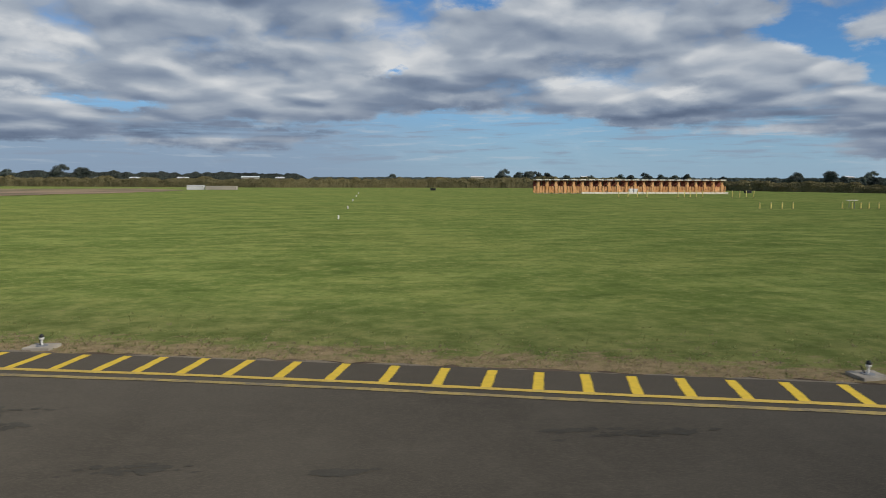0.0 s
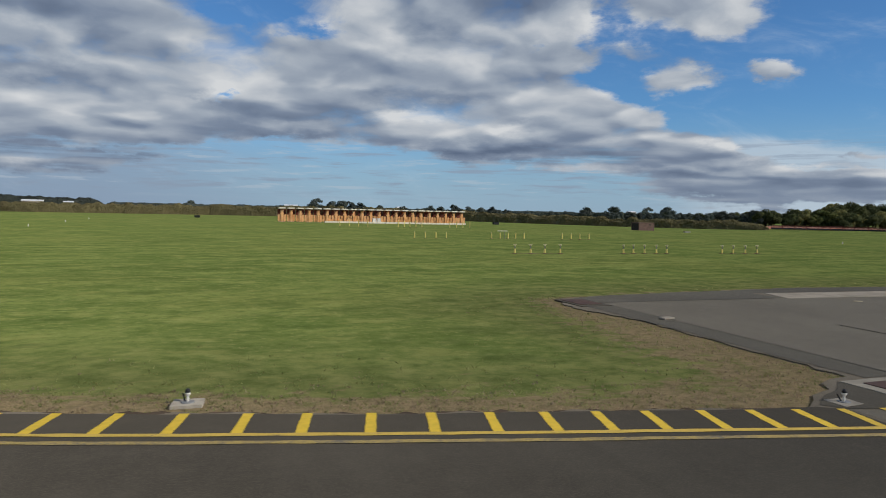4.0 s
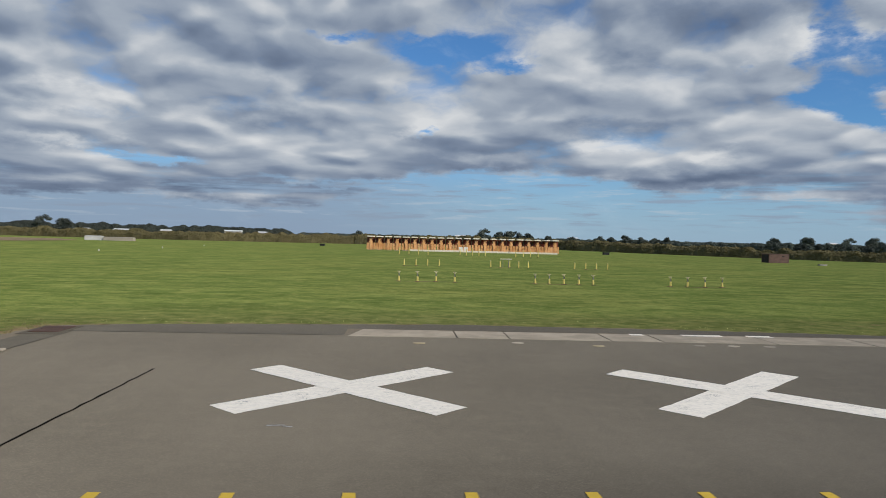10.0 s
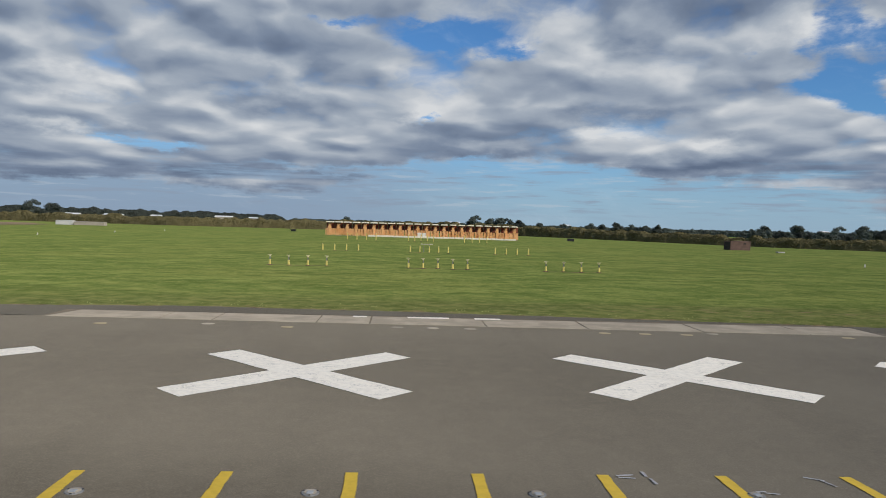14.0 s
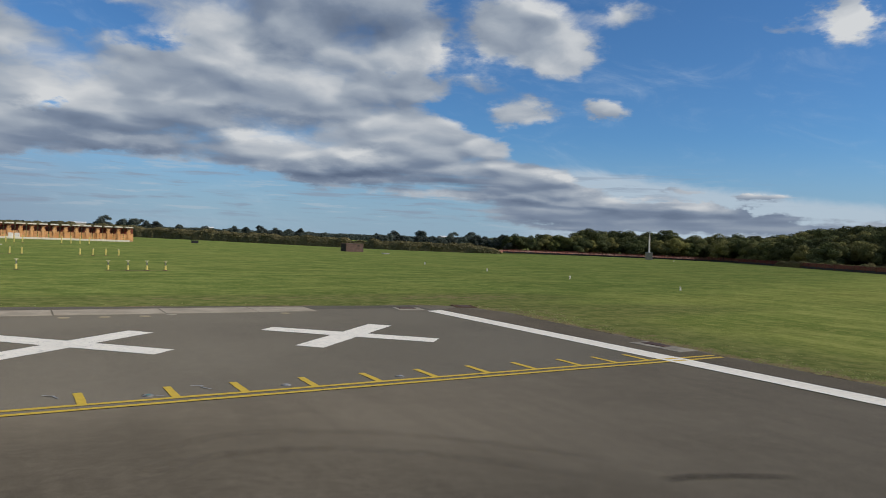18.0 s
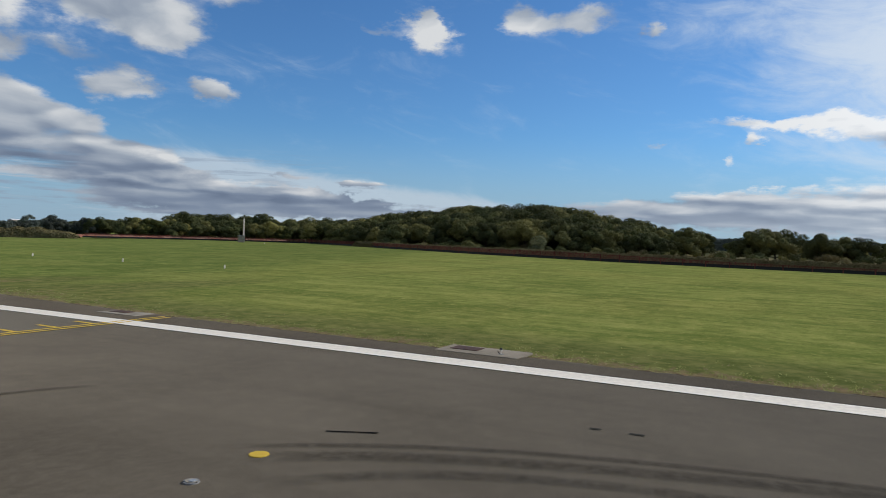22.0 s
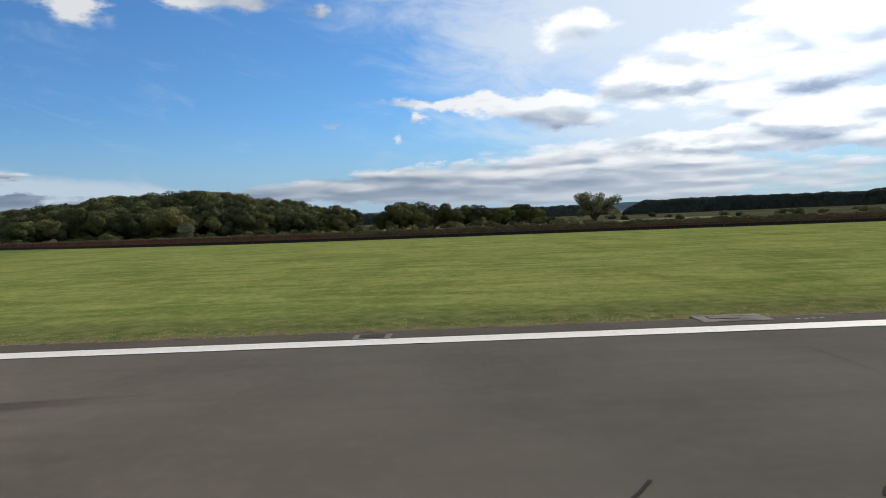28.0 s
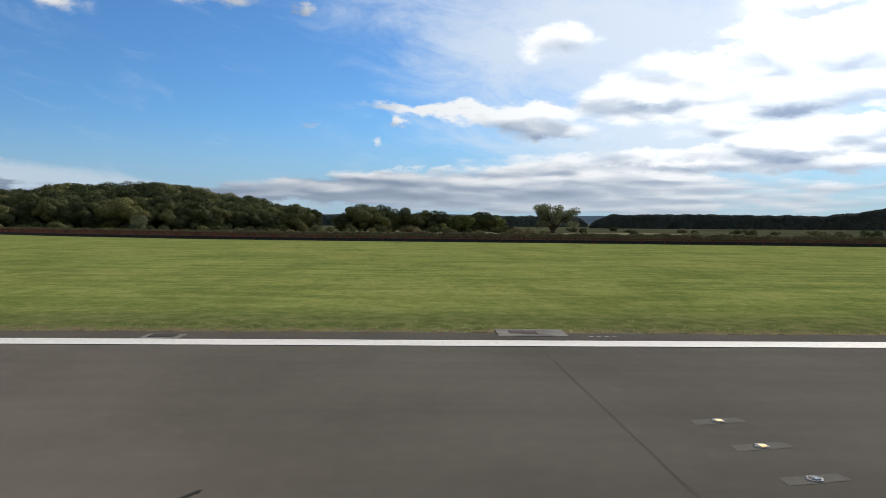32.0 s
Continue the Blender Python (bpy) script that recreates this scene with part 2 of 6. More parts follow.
lit = W.m("MULTIPLY_ADD", glow, 0.14, lit, clamp=True)
ramp = W.put("ShaderNodeValToRGB", Fac=lit)
for place, colour in ((0.0, (0.115, 0.155, 0.235)), (0.35, (0.2, 0.252, 0.345)), (0.65, (0.36, 0.412, 0.485)), (1.0, (0.67, 0.69, 0.71))):
    el = ramp.color_ramp.elements[0] if place == 0.0 else (ramp.color_ramp.elements[-1] if place == 1.0 else ramp.color_ramp.elements.new(place))
    el.position, el.color = place, (*colour, 1)
bright = W.m("MULTIPLY_ADD", glow, 1.35, 1.0)
cloud = W.v("SCALE", ramp.outputs[0])
W.feed(cloud.node.inputs["Scale"], bright)
cloud = W.mix(W.span(ELEV, 4.5, 0.5, 0.0, 0.62), cloud, W.mix(W.span(BEAR, 45.0, 100.0), (0.21, 0.265, 0.355), (0.43, 0.5, 0.59)))
# thin high veil in the east, combed from the upper left to the lower right, and the flat pale sheet over the north-east
streak = W.put("ShaderNodeCombineXYZ", X=W.m("MULTIPLY_ADD", ELEV, 0.16, W.m("MULTIPLY", BEAR, 0.1)), Y=W.m("MULTIPLY_ADD", ELEV, -0.2, W.m("MULTIPLY", BEAR, 0.03)), Z=0.4).outputs[0]
veil_shape = W.noise(streak, 1.6, 7.0, 0.66, 0.5)
veil = W.m("ADD", heaps([(91.0, 14.0, 6.0, 4.0, 0.42), (84.0, 17.5, 6.0, 2.0, 0.25), (100.0, 15.0, 7.0, 5.0, 0.55), (113.0, 13.0, 13.0, 7.0, 0.85), (104.0, 6.0, 14.0, 3.4, 0.5), (47.0, 13.0, 5.0, 1.6, 0.12)], -0.5), veil_shape)
veil = W.m("MULTIPLY", W.span(veil, 0.0, 0.8), 0.8)
sheet_top = W.m("MULTIPLY_ADD", W.m("SUBTRACT", veil_shape, 0.5), 1.6, W.span(BEAR, 40.0, 72.0, 6.4, 2.6, False))
sheet_fill = W.m("MULTIPLY", W.span(W.m("SUBTRACT", sheet_top, ELEV), -0.25, 0.7), W.m("MULTIPLY", W.span(BEAR, 35.0, 43.0), W.span(BEAR, 84.0, 70.0)))
air = W.mix(1.0, sky.outputs[0], (0.05, 0.08, 0.108), "MULTIPLY")
haze = W.span(ELEV, 0.0, 9.0, 0.75, 0.0)
air = W.mix(haze, air, W.mix(W.span(BEAR, 12.0, -14.0), (0.3, 0.42, 0.57), (0.24, 0.32, 0.45)))
air = W.mix(W.m("MULTIPLY", W.span(BEAR, 14.0, -10.0), W.span(ELEV, 6.5, 3.5, 0.0, 0.75)), air, (0.25, 0.325, 0.45))
air = W.mix(W.m("MULTIPLY", sheet_fill, 0.72), air, (0.52, 0.6, 0.68))
air = W.mix(veil, air, W.mix(W.m("MULTIPLY", glow, 1.0, clamp=True), (0.6, 0.69, 0.78), (0.98, 1.0, 1.02)))
thin_rows = W.noise(W.put("ShaderNodeCombineXYZ", X=W.m("MULTIPLY", BEAR, 0.16), Y=W.m("MULTIPLY", ELEV, 1.9), Z=6.0).outputs[0], 1.0, 5.0, 0.6, 0.2)
rows_here = W.m("MULTIPLY", W.span(BEAR, 62.0, 40.0), W.m("MULTIPLY", W.span(ELEV, 0.6, 1.8), W.span(ELEV, 7.0, 4.5)))
air = W.mix(W.m("MULTIPLY", rows_here, W.span(thin_rows, 0.5, 0.66, 0.0, 0.75)), air, (0.26, 0.325, 0.425))
air = W.mix(W.m("MULTIPLY", rows_here, W.span(thin_rows, 0.44, 0.34, 0.0, 0.4)), air, (0.46, 0.53, 0.6))
heaven = W.mix(cover, air, cloud)
back = world.node_tree.nodes["Background"]
W.t.links.new(heaven, back.inputs[0])
back.inputs[1].default_value = 1.0

# ---- materials ----


def surface(name, rough=0.8, metal=0.0, spec=0.3):
    mt = bpy.data.materials.new(name)
    mt.use_nodes = True
    n = Net(mt.node_tree)
    b = mt.node_tree.nodes["Principled BSDF"]
    b.inputs["Roughness"].default_value = rough
    b.inputs["Metallic"].default_value = metal
    b.inputs["Specular IOR Level"].default_value = spec
    return mt, n, b


def place_of(n):
    return n.put("ShaderNodeNewGeometry").outputs["Position"]


def stretched(n, p, sx, sy, sz=1.0, turn=0.0):
    mp = n.put("ShaderNodeMapping", Vector=p)
    mp.inputs["Scale"].default_value = (sx, sy, sz)
    mp.inputs["Rotation"].default_value = (0, 0, radians(turn))
    return mp.outputs[0]


def bump(n, b, height, strength, distance):
    k = n.put("ShaderNodeBump", Strength=strength, Distance=distance, Height=height)
    n.feed(b.inputs["Normal"], k.outputs[0])


def plain(name, colour, rough=0.6, metal=0.0, vary=0.18, scale=6.0, second=None, spec=0.3):
    """A surface with grain and stains at two scales."""
    mt, n, b = surface(name, rough, metal, 0.0 if rough > 0.92 else spec)
    b.inputs["Diffuse Roughness"].default_value = 0.5 if rough > 0.92 else 0.2
    p = place_of(n)
    coarse = n.span(n.noise(p, scale * 0.25, 4.0, 0.6), 0.35, 0.65)
    fine = n.noise(p, scale * 6.0, 3.0, 0.6)
    c2 = second or tuple(c * (1 - 2 * vary) for c in colour)
    c = n.mix(coarse, colour, c2)
    c = n.mix(n.span(fine, 0.3, 0.75, 0.0, 0.45), c, tuple(x * 0.62 for x in colour))
    n.feed(b.inputs["Base Color"], c)
    bump(n, b, fine, 0.25, 0.01)
    return mt


def asphalt(name, tone, warm=1.0, streak=0.0, turn=0.0, patch=0.25):
    mt, n, b = surface(name, 1.0, 0.0, 0.04)
    b.inputs["Diffuse Roughness"].default_value = 0.6
    p = place_of(n)
    base = (tone * 1.1 * warm, tone, tone * 0.79 / warm)
    stone = n.noise(p, 95.0, 2.0, 0.7)
    mid = n.noise(p, 3.0, 5.0, 0.65)
    wide = n.noise(p, 0.21, 4.0, 0.55)
    c = n.mix(n.span(wide, 0.34, 0.68), base, tuple(x * (1 - patch) for x in base))
    c = n.mix(n.span(mid, 0.4, 0.8, 0.0, 0.3), c, tuple(x * 1.45 for x in base))
    if streak:
        s = n.noise(stretched(n, p, 1.1, 0.035, 1.0, turn), 1.0, 4.0, 0.6)
        c = n.mix(n.span(s, 0.42, 0.75, 0.0, streak), c, tuple(x * 0.55 for x in base))
    c = n.mix(n.span(stone, 0.45, 0.8, 0.0, 0.6), c, tuple(min(1, x * 2.2) for x in base))
    n.feed(b.inputs["Base Color"], c)
    n.feed(b.inputs["Roughness"], n.span(mid, 0.3, 0.7, 0.9, 1.0))
    bump(n, b, stone, 0.5, 0.004)
    return mt


def paint(name, colour, wear, under=(0.1, 0.095, 0.09), scale=1.0):
    """Road paint that has worn through to the tarmac in flecks and rubbed patches."""
    mt, n, b = surface(name, 0.7, 0.0, 0.3)
    p = place_of(n)
    fleck = n.noise(p, 34.0 * scale, 4.0, 0.75)
    rub = n.noise(p, 2.3 * scale, 5.0, 0.7)
    gone = n.m("ADD", n.m("MULTIPLY", fleck, 0.62), n.m("MULTIPLY", rub, 0.5))
    gone = n.span(gone, 0.74 - wear, 0.86 - wear * 0.6)
    c = n.mix(n.span(n.noise(p, 9.0, 4.0, 0.6), 0.35, 0.7, 0.0, 0.5), colour, tuple(x * 0.74 for x in colour))
    c = n.mix(n.m("MULTIPLY", gone, 0.85), c, under)
    n.feed(b.inputs["Base Color"], c)
    bump(n, b, fleck, 0.3, 0.004)
    return mt


def leaves(name, dark, light, autumn=None, gloss=0.8, through_light=0.25):
    mt, n, b = surface(name, gloss, 0.0, 0.1)
    g = n.put("ShaderNodeNewGeometry")
    isl = g.outputs["Random Per Island"]
    obj = n.put("ShaderNodeObjectInfo").outputs["Random"]
    big = n.noise(g.outputs["Position"], 0.35, 3.0, 0.6)
    c = n.mix(n.span(isl, 0.0, 1.0, 0.0, 1.0, False), dark, light)
    if autumn:
        c = n.mix(n.span(n.m("ADD", n.m("MULTIPLY", obj, 0.7), n.m("MULTIPLY", big, 0.6)), 0.62, 1.05, 0.0, 0.7), c, autumn)
    c = n.mix(n.span(big, 0.35, 0.65, 0.0, 0.4), c, tuple(x * 0.6 for x in dark))
    tone = n.put("ShaderNodeHueSaturation", Hue=n.span(obj, 0.0, 1.0, 0.485, 0.51, False), Value=n.span(obj, 0.0, 1.0, 0.62, 1.35, False), Color=c)
    c = tone.outputs[0]
    n.feed(b.inputs["Base Color"], c)
    thin = n.put("ShaderNodeBsdfTranslucent", Color=c)
    both = n.put("ShaderNodeMixShader", i0=through_light, i1=b.outputs[0], i2=thin.outputs[0])
    n.feed(mt.node_tree.nodes["Material Output"].inputs["Surface"], both.outputs[0])
    return mt


def meadow():
    """Mown airfield grass: streaks of the mower, dry verges, thin and lush patches."""
    mt, n, b = surface("mown_grass", 1.0, 0.0, 0.0)
    b.inputs["Sheen Weight"].default_value = 0.05
    b.inputs["Sheen Roughness"].default_value = 0.35
    b.inputs["Sheen Tint"].default_value = (0.6, 0.68, 0.25, 1)
    p = place_of(n)
    dry = n.put("ShaderNodeAttribute")
    dry.attribute_name = "dry"
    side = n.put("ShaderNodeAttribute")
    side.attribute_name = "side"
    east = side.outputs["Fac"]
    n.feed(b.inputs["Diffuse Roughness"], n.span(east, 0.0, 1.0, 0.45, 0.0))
    rows_n = n.noise(stretched(n, p, 0.24, 0.42), 1.0, 5.0, 0.6)
    rows_e = n.noise(stretched(n, p, 0.38, 0.1), 1.0, 5.0, 0.6)
    rows_f = n.m("ADD", n.m("MULTIPLY", rows_n, n.m("SUBTRACT", 1.0, east)), n.m("MULTIPLY", rows_e, east))
    tuft = n.noise(p, 1.5, 5.0, 0.65)
    clump = n.noise(p, 4.5, 5.0, 0.68)
    blade = n.noise(p, 30.0, 3.0, 0.7)
    wide = n.noise(p, 0.05, 4.0, 0.6)
    c = n.mix(n.span(rows_f, 0.36, 0.64), (0.125, 0.165, 0.04), (0.215, 0.245, 0.068))
    c = n.mix(n.span(wide, 0.45, 0.65, 0.0, 0.5), c, (0.25, 0.25, 0.072))
    c = n.mix(n.span(n.noise(stretched(n, p, 0.1, 0.26), 1.0, 4.0, 0.6), 0.52, 0.36, 0.0, 0.55), c, (0.1, 0.13, 0.032))
    c = n.mix(n.span(tuft, 0.5, 0.72, 0.0, 0.55), c, (0.31, 0.3, 0.1))
    c = n.mix(n.span(tuft, 0.5, 0.3, 0.0, 0.6), c, (0.085, 0.12, 0.026))
    c = n.mix(n.span(clump, 0.53, 0.7, 0.0, 0.45), c, (0.36, 0.34, 0.13))
    c = n.mix(n.span(clump, 0.47, 0.32, 0.0, 0.5), c, (0.085, 0.11, 0.028))
    thatch = n.noise(stretched(n, p, 0.55, 0.9), 1.0, 5.0, 0.6)
    part_west = n.span(east, 0.0, 1.0, 1.0, 0.3)
    c = n.mix(n.m("MULTIPLY", part_west, n.span(thatch, 0.54, 0.68, 0.0, 0.5)), c, (0.33, 0.31, 0.1))
    c = n.mix(n.m("MULTIPLY", part_west, n.span(thatch, 0.46, 0.34, 0.0, 0.6)), c, (0.08, 0.11, 0.028))
    dash = n.noise(stretched(n, p, 0.95, 0.22), 1.0, 5.0, 0.6)
    c = n.mix(n.m("MULTIPLY", east, n.span(dash, 0.5, 0.66, 0.0, 0.3)), c, (0.33, 0.32, 0.11))
    c = n.mix(n.m("MULTIPLY", east, n.span(dash, 0.5, 0.34, 0.0, 0.3)), c, (0.095, 0.125, 0.028))
    # East field yellower, and brightened in its colour for light through backlit blades.
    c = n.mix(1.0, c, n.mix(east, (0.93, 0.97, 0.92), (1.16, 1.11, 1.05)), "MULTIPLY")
    c = n.mix(n.span(blade, 0.5, 0.72, 0.0, 0.3), c, (0.08, 0.105, 0.028))
    d = n.m("ADD", dry.outputs["Fac"], n.m("MULTIPLY", n.m("SUBTRACT", n.noise(stretched(n, p, 1.1, 1.9), 1.0, 7.0, 0.74), 0.5), 3.0))
    straw = n.mix(n.span(n.noise(p, 5.0, 5.0, 0.7), 0.35, 0.7), (0.3, 0.205, 0.122), (0.17, 0.12, 0.07))
    c = n.mix(n.span(dry.outputs["Fac"], 0.02, 0.26, 0.0, 0.72), c, n.mix(n.span(tuft, 0.35, 0.65), (0.085, 0.1, 0.03), (0.19, 0.185, 0.066)))
    c = n.mix(n.span(d, 0.5, 1.0, 0.0, 0.8), c, straw)
    n.feed(b.inputs["Base Color"], c)
    bump(n, b, n.m("ADD", tuft, blade), 0.6, 0.05)
    return mt


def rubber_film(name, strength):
    """Rubber rubbed into the tarmac, and a broad dark film, thinning out towards edges and ends."""
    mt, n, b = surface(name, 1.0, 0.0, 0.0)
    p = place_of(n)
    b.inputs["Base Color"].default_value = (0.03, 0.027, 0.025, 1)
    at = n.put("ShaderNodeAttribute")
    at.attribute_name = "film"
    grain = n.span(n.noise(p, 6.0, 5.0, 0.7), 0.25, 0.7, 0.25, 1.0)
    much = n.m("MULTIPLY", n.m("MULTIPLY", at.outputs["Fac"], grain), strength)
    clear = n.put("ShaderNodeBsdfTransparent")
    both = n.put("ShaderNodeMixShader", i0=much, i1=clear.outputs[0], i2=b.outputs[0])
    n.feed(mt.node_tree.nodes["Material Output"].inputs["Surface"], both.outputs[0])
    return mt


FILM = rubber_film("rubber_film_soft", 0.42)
FILM_WIDE = rubber_film("wide_dark_film", 0.3)
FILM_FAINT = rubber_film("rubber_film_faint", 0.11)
GRASS = meadow()
RUNWAY = asphalt("runway_tarmac", 0.146, 1.09, 0.35, 0.0)
TAXI = asphalt("taxiway_tarmac", 0.069, 1.05, 0.3, 75.0, 0.3)
APRON = asphalt("apron_tarmac", 0.14, 1.05, 0.12, 90.0, 0.16)
SHOULDER_BROWN = asphalt("dirty_shoulder_tarmac", 0.115, 1.12, 0.0, 0.0, 0.3)
STRIP_DARK = asphalt("strip_tarmac", 0.105, 1.03, 0.0, 0.0, 0.2)
SHOULDER = asphalt("shoulder_tarmac", 0.066, 1.06, 0.0, 0.0, 0.2)
PATCH = asphalt("patch_tarmac", 0.082, 1.05, 0.0, 0.0, 0.15)
TAR = plain("sealing_tar", (0.014, 0.013, 0.012), 0.95, 0.0, 0.1, 8.0)
RUBBER = asphalt("rubber_film", 0.058, 1.0, 0.4, 20.0, 0.3)
CONCRETE = plain("weathered_concrete", (0.42, 0.36, 0.275), 0.95, 0.0, 0.14, 4.0)
CONCRETE_PIT = plain("broken_pale_concrete", (0.38, 0.335, 0.26), 0.95, 0.0, 0.2, 7.0, (0.27, 0.24, 0.19))
CONCRETE_OLD = plain("grimy_concrete", (0.42, 0.37, 0.29), 0.95, 0.0, 0.2, 6.0, (0.25, 0.22, 0.175))
RUST = plain("rusty_plate", (0.115, 0.062, 0.04), 0.75, 0.25, 0.14, 7.0)
SHADED_SOIL = plain("shaded_verge_soil", (0.13, 0.095, 0.066), 0.95, 0.0, 0.25, 3.0)
SOIL = plain("bare_soil", (0.2, 0.13, 0.09), 0.95, 0.0, 0.2, 1.5)
WHITE_LINE = paint("fresh_white_paint", (0.88, 0.8, 0.66), 0.06)
WHITE_X = paint("worn_white_paint", (0.95, 0.87, 0.73), 0.15)
WHITE_EDGE = paint("bright_white_paint", (0.93, 0.86, 0.73), 0.06)
YELLOW = paint("fresh_yellow_paint", (0.66, 0.44, 0.045), 0.04)
YELLOW_OLD = paint("dirty_yellow_paint", (0.66, 0.44, 0.075), 0.16)
YELLOW_FADED = paint("faded_yellow_paint", (0.47, 0.33, 0.09), 0.27)
YELLOW_BAR = paint("bright_yellow_paint", (0.78, 0.52, 0.04), 0.06)
SPRAY = paint("spray_paint", (0.45, 0.44, 0.43), 0.24)
POST_YELLOW = plain("yellow_enamel", (0.8, 0.64, 0.18), 0.5, 0.0, 0.08, 8.0)
ORANGE = plain("orange_enamel", (0.85, 0.47, 0.2), 0.55, 0.0, 0.14, 2.0, (0.7, 0.33, 0.11))
RED_PANEL = plain("dark_red_enamel", (0.24, 0.065, 0.035), 0.6, 0.0, 0.15, 2.0)
WHITE_CAP = plain("white_plastic", (0.8, 0.75, 0.65), 0.5, 0.0, 0.06, 6.0)
BLACK = plain("black_rubber", (0.02, 0.02, 0.02), 0.6, 0.0, 0.1, 10.0)
GALV = plain("galvanised_steel", (0.27, 0.265, 0.25), 0.65, 0.3, 0.12, 6.0)
BROWN_BRICK = plain("brown_brick", (0.17, 0.105, 0.08), 0.9, 0.0, 0.14, 5.0)
DARK_DOOR = plain("dark_timber", (0.035, 0.028, 0.025), 0.8, 0.0, 0.1, 5.0)
FENCE_RED = plain("red_brown_netting", (0.19, 0.052, 0.037), 0.85, 0.0, 0.2, 3.0)
WALL_PALE = plain("pale_render", (0.62, 0.6, 0.55), 0.85, 0.0, 0.08, 0.6)
WALL_BEIGE = plain("beige_cladding", (0.46, 0.4, 0.31), 0.8, 0.0, 0.1, 0.6)
ROOF_WHITE = plain("white_sheet_roof", (0.78, 0.78, 0.76), 0.55, 0.1, 0.05, 0.4)
CREAM = plain("cream_concrete", (0.86, 0.78, 0.6), 0.85, 0.0, 0.06, 2.0)
ROOF_GREY = plain("grey_sheet_roof", (0.3, 0.3, 0.31), 0.6, 0.1, 0.1, 0.5)
PANE = plain("dark_window_glass", (0.03, 0.035, 0.04), 0.15, 0.0, 0.05, 1.0, spec=0.5)
BARK = plain("bark", (0.1, 0.078, 0.055), 0.95, 0.0, 0.2, 4.0)
LEAF = leaves("oak_leaves", (0.06, 0.074, 0.03), (0.145, 0.158, 0.056), (0.22, 0.175, 0.06), 0.85, 0.06)
LEAF_GREEN = leaves("fresh_leaves", (0.085, 0.105, 0.032), (0.19, 0.21, 0.062), (0.27, 0.21, 0.07), 0.85, 0.1)
LEAF_PALE = leaves("willow_leaves", (0.17, 0.2, 0.1), (0.38, 0.41, 0.23), None, 0.85, 0.55)
# Leaf colour greyed and lightened to carry the haze of distance.
LEAF_FAR = leaves("hazed_far_leaves", (0.075, 0.088, 0.075), (0.13, 0.148, 0.118), None, 0.9, 0.2)
LEAF_HEDGE = leaves("hedge_leaves", (0.205, 0.178, 0.08), (0.275, 0.24, 0.11), (0.27, 0.2, 0.11), 0.9, 0.12)
BLADES = leaves("grass_blades", (0.28, 0.31, 0.1), (0.5, 0.51, 0.2), None, 0.95, 0.55)
STRAW = leaves("straw_blades", (0.34, 0.25, 0.15), (0.54, 0.42, 0.27), None, 0.95, 0.5)


def lamp_glow(name, colour, power):
    mt, n, b = surface(name, 0.2)
    b.inputs["Base Color"].default_value = (*colour, 1)
    b.inputs["Emission Color"].default_value = (*colour, 1)
    b.inputs["Emission Strength"].default_value = power
    return mt


LIT_AMBER = lamp_glow("lit_amber_lens", (1.0, 0.6, 0.2), 1.3)
LENS_GREY = plain("grey_glass_lens", (0.35, 0.36, 0.36), 0.15, 0.0, 0.1, 8.0, spec=0.5)
LAMP_YELLOW = plain("dull_yellow_enamel", (0.66, 0.58, 0.32), 0.6, 0.0, 0.12, 8.0)
LENS_GREEN = plain("green_glass_lens", (0.12, 0.3, 0.24), 0.15, 0.0, 0.1, 8.0, spec=0.5)

# ---- building helpers ----


def part(name, bm, material, parent=None, label="", kind="", group="", category=""):
    me = bpy.data.meshes.new(name)
    bm.to_mesh(me)
    bm.free()
    me.materials.append(material)
    ob = new(name, me)
    if parent is not None:
        ob.parent = parent
    return tagged(ob, label, category, group, kind)


def raw(name, verts, faces, material, parent=None, label="", kind="", category=""):
    me = bpy.data.meshes.new(name)
    me.from_pydata(verts, [], faces)
    me.materials.append(material)
    ob = new(name, me)
    if parent is not None:
        ob.parent = parent
    return tagged(ob, label, category, "", kind)


def thing(name, x, y, z=0.0, turn=0.0, label="", category="", group="", kind=""):
    ob = new(name)
    ob.empty_display_size = 0.2
    ob.matrix_basis = pose(x, y, z, 0, 0, turn)
    return tagged(ob, label, category, group, kind)


def add_box(bm, lo, hi, m=None, edge=0.0):
    made = bmesh.ops.create_cube(bm, size=1)["verts"]
    for v in made:
        v.co = Vector([lo[i] + (hi[i] - lo[i]) * (v.co[i] + 0.5) for i in range(3)])
    if edge:
        bmesh.ops.bevel(bm, geom=list({e for v in made for e in v.link_edges}), offset=edge, segments=1, affect="EDGES")
    if m is not None:
        bmesh.ops.transform(bm, matrix=m, verts=made)
    return bm


def box(lo, hi, m=None, edge=0.0):
    return add_box(bmesh.new(), lo, hi, m, edge)


def rod(bm, a, b, r0, r1=None, sides=8):
    a, b = Vector(a), Vector(b)
    m = Matrix.Translation((a + b) / 2) @ (b - a).to_track_quat("Z", "Y").to_matrix().to_4x4()
    bmesh.ops.create_cone(bm, cap_ends=True, segments=sides, radius1=r0, radius2=r0 if r1 is None else r1, depth=(b - a).length, matrix=m)
    return bm


def disc(bm, x, y, z0, z1, r, sides=20, sx=1.0):
    m = Matrix.Translation((x, y, (z0 + z1) / 2)) @ Matrix.Diagonal((sx, 1, 1, 1))
    bmesh.ops.create_cone(bm, cap_ends=True, segments=sides, radius1=r, radius2=r * 0.94, depth=z1 - z0, matrix=m)
    return bm


